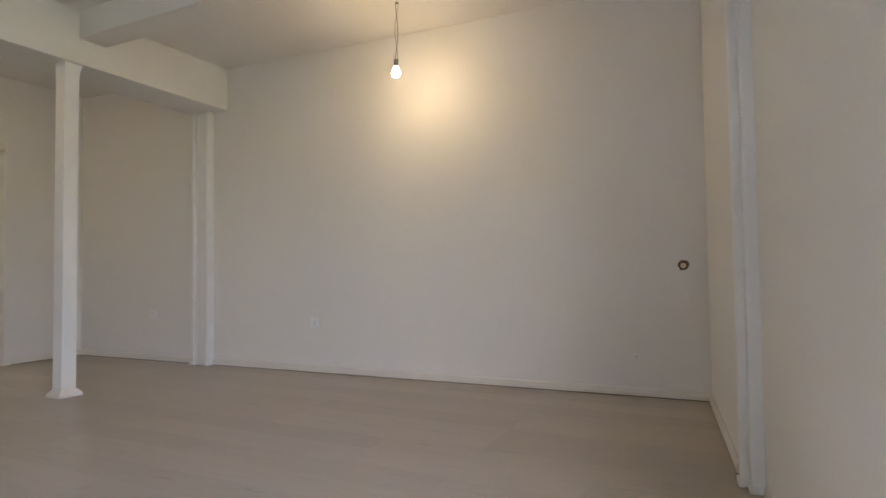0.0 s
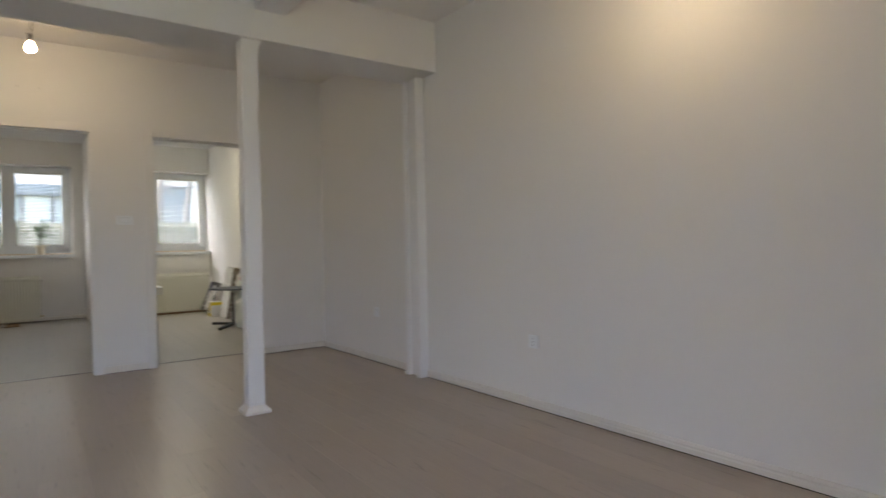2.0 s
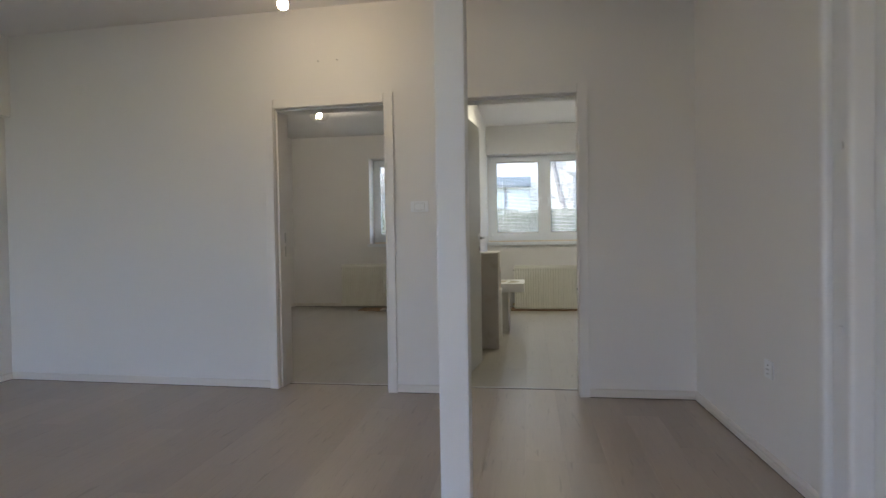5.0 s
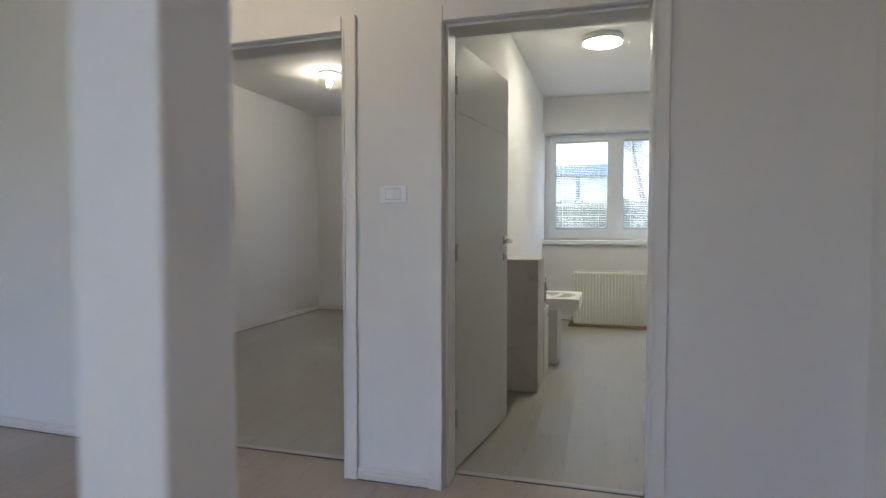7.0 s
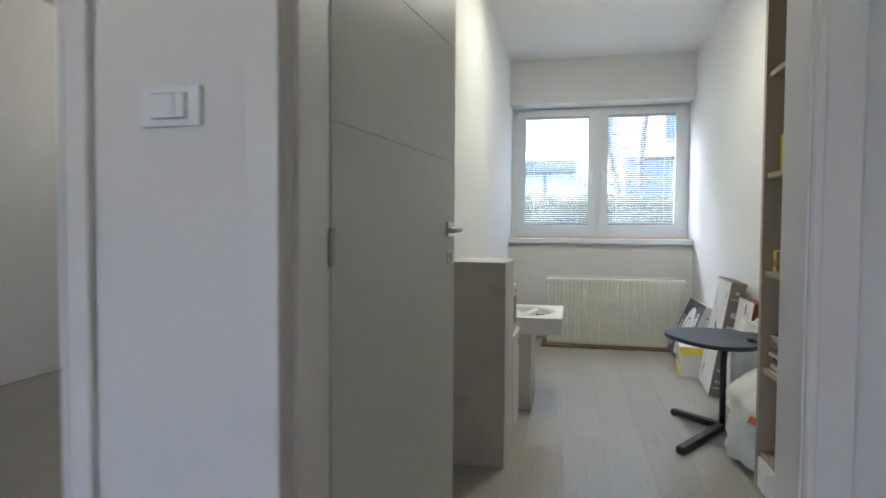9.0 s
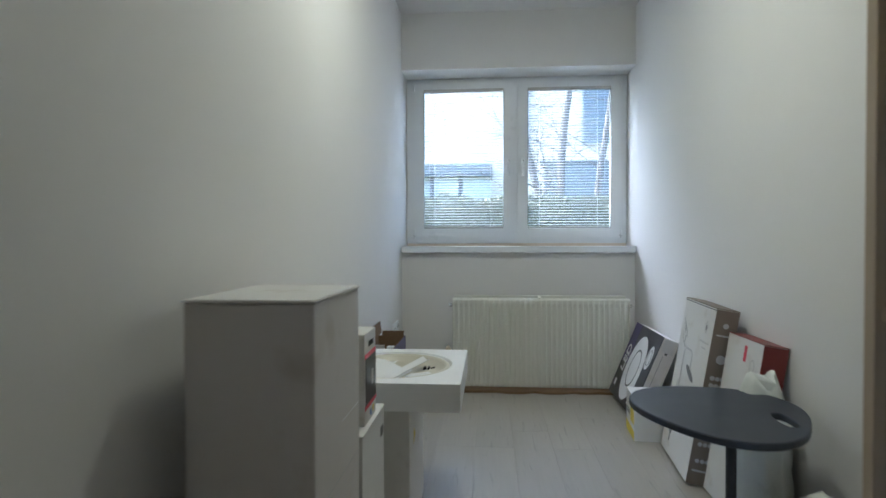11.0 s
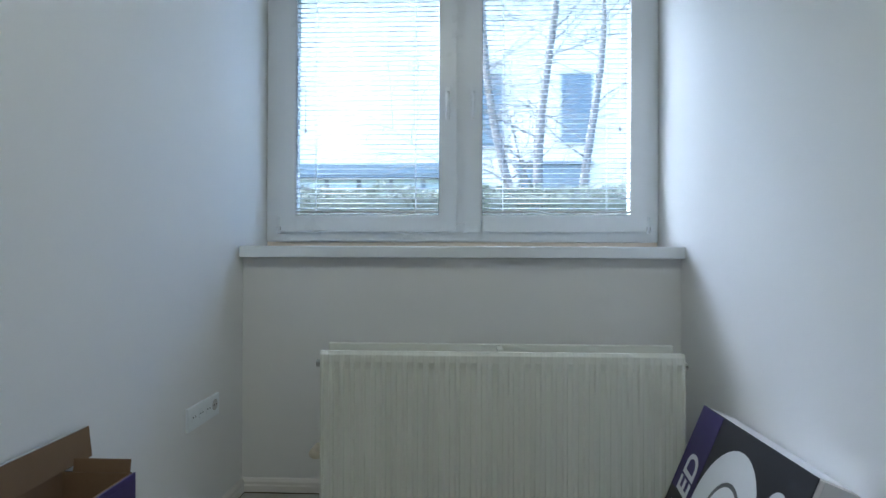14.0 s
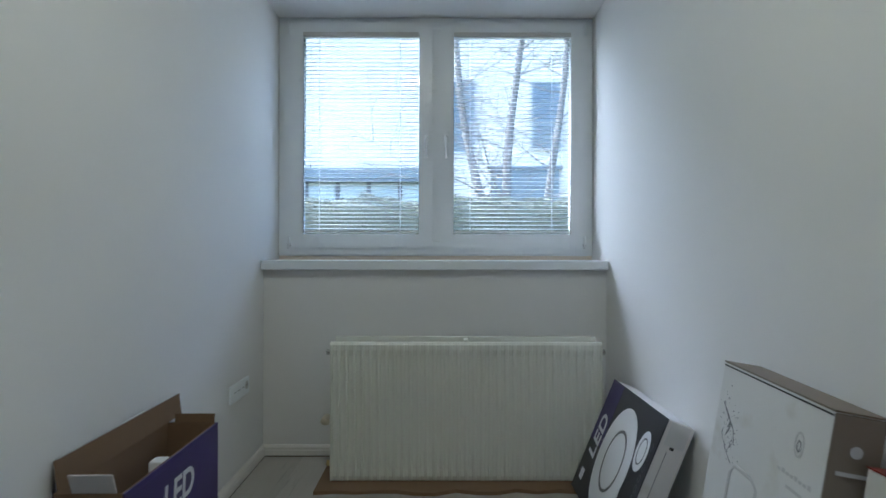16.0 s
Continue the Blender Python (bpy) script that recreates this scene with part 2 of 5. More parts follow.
def prism(bm, pts, z0, z1):
    lo, hi = [bm.verts.new((x, y, z0)) for x, y in pts], [bm.verts.new((x, y, z1)) for x, y in pts]
    n = len(pts)
    bm.faces.new(lo[::-1])
    bm.faces.new(hi)
    for i in range(n):
        bm.faces.new((lo[i], lo[(i + 1) % n], hi[(i + 1) % n], hi[i]))
    bmesh.ops.recalc_face_normals(bm, faces=bm.faces[:])
    return bm


def tube(bm, pts, radii, n=8, cap=True):
    """A round tube along a line of points."""
    rings = []
    for i, p in enumerate(pts):
        p = Vector(p)
        a, b = Vector(pts[max(0, i - 1)]), Vector(pts[min(len(pts) - 1, i + 1)])
        d = (b - a).normalized()
        side = d.cross(Vector((0, 0, 1)) if abs(d.z) < 0.95 else Vector((1, 0, 0))).normalized()
        up = side.cross(d)
        r = radii[i] if isinstance(radii, (list, tuple)) else radii
        rings.append([bm.verts.new(p + r * (math.cos(k * 2 * math.pi / n) * side + math.sin(k * 2 * math.pi / n) * up)) for k in range(n)])
    for a, b in zip(rings, rings[1:]):
        for k in range(n):
            f = bm.faces.new((a[k], a[(k + 1) % n], b[(k + 1) % n], b[k]))
            f.smooth = True
    if cap:
        bm.faces.new(rings[0])
        bm.faces.new(rings[-1][::-1])
    bmesh.ops.recalc_face_normals(bm, faces=bm.faces[:])
    return bm


def lathe(profile, n=24, center=(0, 0, 0), caps=True):
    """A turned body from (radius, height) pairs."""
    bm = bmesh.new()
    rings = [[bm.verts.new((center[0] + r * math.cos(2 * math.pi * k / n), center[1] + r * math.sin(2 * math.pi * k / n), center[2] + z)) for k in range(n)] for r, z in profile]
    for a, b in zip(rings, rings[1:]):
        for k in range(n):
            f = bm.faces.new((a[k], a[(k + 1) % n], b[(k + 1) % n], b[k]))
            f.smooth = True
    if caps:
        bm.faces.new(rings[0])
        bm.faces.new(rings[-1])
    bmesh.ops.recalc_face_normals(bm, faces=bm.faces[:])
    return bm


def disc(cx, cy, rx, ry, thick, plane, n=28, inner=0.0):
    """A thin elliptic disc or ring in the y-z plane of a box front (plane = x of its face, it stands proud to -x)."""
    bm = bmesh.new()
    loops = []
    for x in (plane, plane - thick):
        loops.append([[bm.verts.new((x, cx + s * rx * math.cos(2 * math.pi * k / n), cy + s * ry * math.sin(2 * math.pi * k / n))) for k in range(n)] for s in ((1.0, inner) if inner else (1.0,))])
    for k in range(n):
        j = (k + 1) % n
        bm.faces.new((loops[0][0][k], loops[0][0][j], loops[1][0][j], loops[1][0][k]))
        if inner:
            bm.faces.new((loops[1][0][k], loops[1][0][j], loops[1][1][j], loops[1][1][k]))
            bm.faces.new((loops[0][1][k], loops[0][1][j], loops[1][1][j], loops[1][1][k]))
    if not inner:
        bm.faces.new(loops[1][0])
    bmesh.ops.recalc_face_normals(bm, faces=bm.faces[:])
    return bm


def solid(name, bm, mat, label="", category="", kind="", group="", at=None):
    """A top-level mesh object."""
    me = bpy.data.meshes.new(name)
    bm.to_mesh(me)
    bm.free()
    me.materials.append(mat)
    ob = new(name, me)
    if at is not None:
        ob.matrix_world = at
    return tagged(ob, label, category, group, kind)


def thing(name, at, label, category, group="", kind=""):
    """An Empty at the base of a thing, which parents its parts."""
    ob = new(name)
    ob.empty_display_size = 0.1
    ob.matrix_world = at
    return tagged(ob, label, category, group, kind)


def part(name, bm, mat, parent, label="", at=None):
    me = bpy.data.meshes.new(name)
    bm.to_mesh(me)
    bm.free()
    me.materials.append(mat)
    ob = new(name, me)
    ob.parent = parent
    if at is not None:
        ob.matrix_basis = at
    return tagged(ob, label)


def shared(name, me, parent, at):
    ob = new(name, me)
    ob.parent = parent
    ob.matrix_basis = at
    return ob


def mesh_of(name, bm, mat):
    me = bpy.data.meshes.new(name)
    bm.to_mesh(me)
    bm.free()
    me.materials.append(mat)
    return me


def lettering(body, size, mat, parent, at, name="lettering", shear=0.0):
    """Raised printed letters as a mesh part."""
    cu = bpy.data.curves.new(name, "FONT")
    cu.body, cu.size, cu.extrude, cu.shear, cu.offset = body, size, 0.0006, shear, size * 0.02
    tmp = bpy.data.objects.new(name, cu)
    scene.collection.objects.link(tmp)
    me = bpy.data.meshes.new_from_object(tmp.evaluated_get(bpy.context.evaluated_depsgraph_get()))
    bpy.data.objects.remove(tmp)
    me.materials.clear()
    me.materials.append(mat)
    return shared(name, me, parent, at)


# ---- plan, in metres ----
ROOM_H, STUDY_H, LEFT_H = 2.69, 2.72, 2.66
D1, D2, DOOR_H = (-2.843, -2.03), (-1.565, -0.735), 2.0
WALL_T = 0.2
THIN = 0.095
WX0, WX1, WY = -1.675, 0.045, 4.82
LX0, LX1 = -4.75, -1.775
WEST = -5.11
SLANT, SOUTH_SLANT, NORTH_SLANT = 0.03, 0.09, 0.035
SE = (0.178, -5.93)


def long_x(y):
    return -SLANT * y


def south_y(x):
    return SE[1] - SOUTH_SLANT * (SE[0] - x)


def north_y(x):
    """The partition runs square to the rooms as far as the first door, and bends back a little beyond it."""
    return NORTH_SLANT * max(0.0, D1[1] - x)


# ---- structure ----
FR = 0.03
bm = boxes((D1[1] + FR, D2[0] - FR, 0, WALL_T, 0, 2.85), (D2[1] + FR, 0.35, 0, THIN, 0, 2.85),
           (D2[0] - FR, D2[1] + FR, 0, WALL_T, DOOR_H + FR, 2.85))
for a, b, z in ((WEST - 0.25, D1[0] - FR, 0), (D1[0] - FR, D1[1] + FR, DOOR_H + FR)):
    prism(bm, [(a, north_y(a)), (b, north_y(b)), (b, north_y(b) + WALL_T), (a, north_y(a) + WALL_T)], z, 2.85)
solid("wall_north", bm, PAINT, "white painted partition wall with two door openings", "wall", "structure")

bm = bmesh.new()
prism(bm, [(0, 0), SE, (0.75, SE[1]), (0.35, 0)], 0, 2.85)
solid("wall_east", bm, PAINT, "long plain white painted wall", "wall", "structure")

# the south wall steps back behind its pilaster; its patio opening lies behind the start of the walk
bm = bmesh.new()
prism(bm, [(0.75, SE[1]), SE, (-1.24, south_y(-1.24)), (-1.24, south_y(-1.24) - 0.35), (0.75, -6.4)], 0, 2.85)
prism(bm, [(-1.24, south_y(-1.24) - 0.06), (-2.8, south_y(-2.8) - 0.06), (-2.8, -6.75), (-1.24, -6.55)], 0, 2.85)
prism(bm, [(-4.8, south_y(-4.8) - 0.06), (WEST - 0.25, south_y(WEST) - 0.06), (WEST - 0.25, -6.85), (-4.8, -6.85)], 0, 2.85)
prism(bm, [(-2.8, south_y(-2.8) - 0.06), (-4.8, south_y(-4.8) - 0.06), (-4.8, -6.85), (-2.8, -6.75)], 2.4, 2.85)
solid("wall_south", bm, PAINT, "white painted end wall with a shallow step", "wall", "structure")
solid("wall_west", boxes((WEST - 0.25, WEST, -6.5, north_y(WEST) - 0.002, 0, 2.85)), PAINT, "plain white painted side wall", "wall", "structure")
solid("wall_partition", boxes((LX1, WX0, WALL_T, WY, 0, 2.85)), PAINT, "white wall between the two window rooms", "wall", "structure")
solid("wall_study_east", boxes((WX1, 0.35, THIN, 5.25, 0, 2.85)), PAINT, "white painted side wall of the store room", "wall", "structure")
solid("wall_left_room", boxes((LX0 - 0.25, LX0, WALL_T, 5.25, 0, 2.85)), PAINT, "white painted side wall of the empty room", "wall", "structure")
SILL, LINTEL = 0.93, 2.30
V0, V1 = -3.50, -1.93
bm = boxes((LX0, V0, WY, 5.25, 0, 2.85), (V1, WX0, WY, 5.25, 0, 2.85), (V0, V1, WY, 5.25, 0, SILL), (V0, V1, WY, 5.25, LINTEL, 2.85),
           (WX0, WX1, WY, 5.25, 0, SILL), (WX0, WX1, WY, 5.25, LINTEL, 2.85))
solid("wall_window", bm, PAINT, "white painted outer wall with two deep window recesses", "wall", "structure")

solid("ceiling_living", boxes((WEST - 0.25, 0.75, -6.9, 0.12, ROOM_H, 2.95)), CEIL, "white painted ceiling", "ceiling", "structure")
solid("ceiling_study", boxes((WX0, WX1, THIN, WY, STUDY_H, 2.95)), CEIL, "white painted ceiling", "ceiling", "structure")
solid("ceiling_left_room", boxes((LX0, LX1, WALL_T, WY, LEFT_H, 2.95)), CEIL, "white painted ceiling", "ceiling", "structure")
solid("roof_slab", boxes((-5.4, 0.85, -7.0, 5.3, 2.96, 3.2)), RENDERED, "plain flat slab above the rooms", "roof", "structure")

# a shallow boxing above head height in the corner of the side wall
solid("wall_boxing", rbox(WEST - 0.01, WEST + 0.06, -0.9, north_y(WEST) - 0.003, 2.06, ROOM_H - 0.002, 0.004), PAINT, "shallow white boxing high on the side wall", "wall", "structure")

# downstand beams that meet over the pillar
bm = rbox(WEST, 0.16, -1.98, -1.57, 2.315, ROOM_H + 0.02, 0.008)
solid("beam_cross", bm, PAINT, "white painted ceiling beam carried by the pillar", "beam", "structure")
bm = rbox(-1.29, -1.09, -6.1, -1.955, 2.495, ROOM_H + 0.02, 0.008)
solid("beam_long", bm, PAINT, "shallow white painted ceiling beam", "beam", "structure")


def skirting(a, b, inward):
    """A skirting board from a to b: a moulded face, and a thin dark joint to the floor."""
    a, b = Vector((*a, 0)), Vector((*b, 0))
    d = (b - a).normalized()
    q = Vector((*inward, 0)).normalized()
    prof = [(0, 0.0048), (0.015, 0.0048), (0.015, 0.028), (0.012, 0.034), (0.012, 0.044), (0.006, 0.055), (0, 0.057)]
    bm = bmesh.new()
    ends = [[bm.verts.new(p + q * u + Vector((0, 0, z))) for u, z in prof] for p in (a, b)]
    n = len(prof)
    for i in range(n):
        bm.faces.new((ends[0][i], ends[0][(i + 1) % n], ends[1][(i + 1) % n], ends[1][i]))
    bm.faces.new(ends[0])
    bm.faces.new(ends[1])
    bmesh.ops.recalc_face_normals(bm, faces=bm.faces[:])
    ob = solid("baseboard", bm, SKIRT, "white moulded skirting board along the floor", "baseboard", "structure")
    bm = bmesh.new()
    prism(bm, [tuple((p + q * u).xy) for p, u in ((a, 0.0), (b, 0.0), (b, 0.0138), (a, 0.0138))], 0.0, 0.0046)
    part("floor_joint", bm, DARKGAP, ob, "dark joint between skirting and floor")
    return ob


C = 0.067
for a, b, q in [((WEST, north_y(WEST)), (D1[0] - C, north_y(D1[0] - C)), (-NORTH_SLANT, -1)), ((D1[1] + C, 0), (D2[0] - C, 0), (0, -1)), ((D2[1] + C, 0), (0, 0), (0, -1)),
                ((0, 0), (long_x(-1.57), -1.57), (-1, -SLANT)), ((long_x(-1.82), -1.82), SE, (-1, -SLANT)),
                (SE, (-1.16, south_y(-1.16)), (-SOUTH_SLANT, 1)), ((-1.41, south_y(-1.41) - 0.06), (-2.8, south_y(-2.8) - 0.06), (-SOUTH_SLANT, 1)),
                ((WEST, -6.3), (WEST, north_y(WEST)), (1, 0)),
                ((WX0, 0.25), (WX0, WY), (1, 0)), ((WX0, WY), (WX1, WY), (0, -1)), ((WX1, 1.7), (WX1, WY), (-1, 0)),
                ((LX0, 0.25), (LX0, WY), (1, 0)), ((LX0, WY), (LX1, WY), (0, -1)), ((LX1, WY), (LX1, 0.25), (-1, 0))]:
    skirting(a, b, q)


# ---- doors ----
def door_frame(name, x0, x1, label):
    root = thing(name, pose(0, 0, 0), label, "door frame", kind="structure")
    for s, x in ((-1, x0), (1, x1)):
        lo, hi = sorted((x, x + s * FR))
        part("jamb", rbox(lo, hi, -0.0003, (THIN if s > 0 and x > -1 else WALL_T) + 0.01, 0, DOOR_H + FR, 0.002), TRIM, root)
        lo, hi = sorted((x + s * 0.002, x + s * 0.066))
        part("casing", rbox(lo, hi, -0.014, -0.0005, 0, DOOR_H + 0.066, 0.003), TRIM, root)
        lo, hi = sorted((x + s * 0.003, x + s * 0.015))
        part("casing_bead", rbox(lo, hi, -0.0185, -0.0143, 0, DOOR_H + 0.002, 0.002), TRIM, root)
        lo, hi = sorted((x + s * 0.002, x + s * 0.066))
        back = THIN if s > 0 and x > -1 else WALL_T
        if back > 0.15:
            part("casing", rbox(lo, hi, back + 0.0105, back + 0.022, 0, DOOR_H + 0.066, 0.003), TRIM, root)
        lo, hi = sorted((x + s * 0.0005, x - s * 0.012))
        if back > 0.15:
            part("door_stop", rbox(lo, hi, 0.03, 0.15, 0, DOOR_H, 0.002), TRIM, root)
        lo, hi = sorted((x - s * 0.0005, x - s * 0.008))
        if back > 0.15:
            part("rubber_seal", rbox(lo, hi, 0.151, 0.157, 0, DOOR_H - 0.002, 0.001), INKGREY, root)
    part("head_jamb", rbox(x0, x1, 0.002, WALL_T + 0.01, DOOR_H, DOOR_H + FR, 0.002), TRIM, root)
    part("head_casing", rbox(x0 + 0.002, x1 - 0.002, -0.014, -0.0005, DOOR_H + 0.002, DOOR_H + 0.066, 0.003), TRIM, root)
    part("head_casing", rbox(x0 + 0.002, x1 - 0.002, WALL_T + 0.0105, WALL_T + 0.022, DOOR_H + 0.002, DOOR_H + 0.066, 0.003), TRIM, root)
    part("head_stop", rbox(x0 + 0.012, x1 - 0.012, 0.03, 0.15, DOOR_H - 0.012, DOOR_H - 0.0005, 0.002), TRIM, root)
    return root


f1 = door_frame("door_1", *D1, "white foil door frame without a door leaf")
f1.matrix_world = pose(D1[1], 0, 0, 0, 0, -math.degrees(math.atan(NORTH_SLANT))) @ pose(-D1[1], 0, 0)
for z in (0.945, 1.045):
    part("strike_plate", rbox(D1[0] + 0.0125, D1[0] + 0.0145, 0.10, 0.122, z, z + 0.075, 0.001), STEEL, f1, "steel strike plate in the jamb")
f2 = door_frame("door_2", *D2, "white foil door frame of the store room")
for n_, (x0, x1) in enumerate((D1, D2)):
    solid("threshold", rbox(x0, x1, 0.172, 0.204, 0.0, 0.004, 0.0015), INKPALE, "pale threshold strip between two laminate floors", "threshold", "structure")
    solid("threshold_gap", rbox(x0, x1, 0.164, 0.1715, -0.002, 0.0012, 0.0005), DARKGAP, "dark joint beside the threshold strip", "threshold", "structure")

# the open leaf: hinged at the left jamb, swung into the store room, two shallow grooves
HINGE = (-1.562, 0.195)
leaf = thing("door_leaf", pose(HINGE[0], HINGE[1], 0, rz=82.5), "grey-white lacquered door leaf standing open", "door")
LW, LT = 0.80, 0.04
bm = bmesh.new()
GROOVES = (0.905, 1.285, 1.665)
for lo, hi in zip((0.012, *[g + 0.0015 for g in GROOVES]), (*[g - 0.0015 for g in GROOVES], 1.985)):
    box(bm, 0, LW, 0, LT, lo, hi)
for g in GROOVES:
    box(bm, 0.002, LW - 0.002, 0.002, LT - 0.002, g - 0.0025, g + 0.0025)
part("leaf_panel", bm, LEAF, leaf)
# thin grey strip, the shade of the hinge gap put in as a solid
part("edge_shadow_joint", rbox(-0.004, -0.0005, 0.004, LT - 0.004, 0.012, 1.985, 0.001), INKGREY, leaf, "dark strip for the shadow joint at the hinge side")
for z in (0.25, 1.02, 1.78):
    bm = bmesh.new()
    tube(bm, [(-0.006, -0.006, z - 0.04), (-0.006, -0.006, z + 0.04)], 0.007, 10)
    part("hinge", bm, STEEL, leaf, "steel door hinge")
for s, y in ((-1, 0.0), (1, LT)):
    ro = part("rosette", rbox(LW - 0.085, LW - 0.035, min(y, y + s * 0.008), max(y, y + s * 0.008), 1.035, 1.085, 0.003), STEEL, leaf, "brushed steel handle rosette")
    bm = bmesh.new()
    yy = y + s * 0.045
    tube(bm, [(LW - 0.06, y, 1.06), (LW - 0.06, yy - s * 0.012, 1.06), (LW - 0.064, yy - s * 0.003, 1.06), (LW - 0.076, yy, 1.06), (LW - 0.13, yy, 1.058), (LW - 0.185, yy - s * 0.003, 1.056)], [0.0095, 0.0095, 0.01, 0.0105, 0.0105, 0.009], 12)
    part("lever_handle", bm, STEEL, leaf, "brushed steel lever handle")
    key = part("key_rosette", rbox(LW - 0.082, LW - 0.038, min(y, y + s * 0.007), max(y, y + s * 0.007), 0.945, 0.99, 0.003), STEEL, leaf, "steel key rosette")
    part("keyhole", rbox(LW - 0.064, LW - 0.056, min(y + s * 0.0072, y + s * 0.0082), max(y + s * 0.0072, y + s * 0.0082), 0.957, 0.98, 0.0004), INKBLACK, key)
part("lock_face", rbox(LW + 0.0002, LW + 0.002, 0.01, 0.03, 0.90, 1.12, 0.0005), STEEL, leaf, "steel lock face plate")


# ---- windows ----
def ring(x0, x1, z0, z1, y0, y1, w, r=0.004):
    """A rectangular frame of four bevelled bars."""
    bm = bmesh.new()
    for row in ((x0, x0 + w, y0, y1, z0, z1), (x1 - w, x1, y0, y1, z0, z1), (x0 + w, x1 - w, y0, y1, z0, z0 + w), (x0 + w, x1 - w, y0, y1, z1 - w, z1)):
        box(bm, *row)
    bmesh.ops.remove_doubles(bm, verts=bm.verts[:], dist=1e-5)
    outer = [e for e in bm.edges if len(e.link_faces) == 2 and e.calc_face_angle(0) > 1.2]
    bmesh.ops.bevel(bm, geom=outer, offset=r, segments=2, affect="EDGES")
    return bm


def window_unit(name, x0, x1, z0, z1, y, label, panes):
    root = thing(name, pose(0, y, 0), label, "window", kind="structure")
    part("window_frame", ring(x0, x1, z0, z1, 0.004, 0.07, 0.075), PVC, root)
    mid = (panes[0][1] + panes[1][0]) / 2
    part("meeting_post", rbox(mid - 0.03, mid + 0.03, 0.008, 0.066, z0 + 0.0755, z1 - 0.0755, 0.003), PVC, root)
    for i, (p0, p1, q0, q1) in enumerate(panes):
        s = 0.073
        sash = part("sash", ring(p0 - s, p1 + s, q0 - s, q1 + s, -0.016, 0.05, s), PVC, root)
        part("glazing_bead", ring(p0 - 0.012, p1 + 0.012, q0 - 0.012, q1 + 0.012, -0.0175, -0.010, 0.012, 0.001), PVC, sash)
        bm = boxes((p0 - 0.01, p1 + 0.01, 0.012, 0.016, q0 - 0.01, q1 + 0.01))
        g = part("pane", bm, GLASS, sash, "clear window pane")
        g.visible_shadow = False
        part("pane_seal", ring(p0 - 0.002, p1 + 0.002, q0 - 0.002, q1 + 0.002, 0.004, 0.011, 0.004, 0.0005), INKGREY, sash)
        hx = p1 + s * 0.5 if i == 0 else p0 - s * 0.5
        hz = 1.64
        h = part("window_handle", rbox(hx - 0.013, hx + 0.013, -0.028, -0.0165, hz - 0.035, hz + 0.035, 0.004), PVC, sash, "white window handle")
        bm = bmesh.new()
        tube(bm, [(hx, -0.028, hz), (hx, -0.05, hz), (hx, -0.056, hz - 0.01), (hx, -0.056, hz - 0.115)], [0.009, 0.009, 0.009, 0.007], 10)
        part("grip", bm, PVC, h)
        ex = p0 - s if i == 0 else p1 + s
        for hz2 in (q0 - 0.045, q1 + 0.03):
            bm = bmesh.new()
            tube(bm, [(ex, -0.02, hz2 - 0.035), (ex, -0.02, hz2 + 0.035)], 0.007, 8)
            part("hinge_cover", bm, PVC, sash)
        part("corner_hinge", rbox(ex - 0.008, ex + 0.008, -0.021, -0.0165, q0 - 0.068, q0 - 0.052, 0.001), INKGREY, sash, "dark corner hinge pin")
    return root


def venetian_blind(x0, x1, z0, z1, y, label):
    root = thing("venetian_blind", pose(0, y, 0), label, "blind", "venetian blinds")
    part("head_rail", rbox(x0, x1, -0.012, 0.012, z1 - 0.024, z1, 0.002), INKPALE, root, "grey head rail")
    part("bottom_rail", rbox(x0, x1, -0.008, 0.008, z0, z0 + 0.012, 0.003), INKPALE, root, "grey bottom rail")
    bm = bmesh.new()
    L, n = x1 - x0 - 0.004, 4
    rows = []
    for i in range(n + 1):
        u = -0.008 + 0.016 * i / n
        rows.append([bm.verts.new((x, u, 0.0016 * (1 - (u / 0.008) ** 2))) for x in (-L / 2, L / 2)])
    for a, b in zip(rows, rows[1:]):
        f = bm.faces.new((a[0], a[1], b[1], b[0]))
        f.smooth = True
    up = bmesh.ops.extrude_face_region(bm, geom=bm.faces[:])
    for v in up["geom"]:
        if isinstance(v, bmesh.types.BMVert):
            v.co.z += 0.0006
    bmesh.ops.recalc_face_normals(bm, faces=bm.faces[:])
    me = mesh_of("slat", bm, BLINDMAT)
    rng = random.Random(int(abs(x0) * 1000))
    z = z0 + 0.022
    while z < z1 - 0.03:
        shared("slat", me, root, pose((x0 + x1) / 2, 0, z, 13 + rng.uniform(-3, 3), rng.uniform(-0.12, 0.12), 0))
        z += 0.0215
    for f in (0.14, 0.84):
        bm = bmesh.new()
        cx = x0 + f * (x1 - x0)
        tube(bm, [(cx, -0.009, z0), (cx, -0.009, z1)], 0.0009, 5)
        tube(bm, [(cx, 0.009, z0), (cx, 0.009, z1)], 0.0009, 5)
        part("ladder_cord", bm, BLINDMAT, root)
    part("rail_clip", rbox(x0 + 0.03, x0 + 0.07, -0.016, -0.012, z1 - 0.022, z1 - 0.006, 0.001), INKPALE, root)
    bm = bmesh.new()
    cx = x0 + 0.045 if x0 < -1.2 else x1 - 0.05
    tube(bm, [(cx, -0.016, z1 - 0.02), (cx, -0.018, z1 - 0.5), (cx, -0.017, z1 - 0.72)], 0.0012, 5)
    pull = part("pull_cord", bm, BLINDMAT, root)
    part("cord_knob", lathe([(0.001, 0.014), (0.005, 0.008), (0.006, 0), (0.002, -0.008)], 10, (cx, -0.017, z1 - 0.73)), INKPALE, pull)
    return root


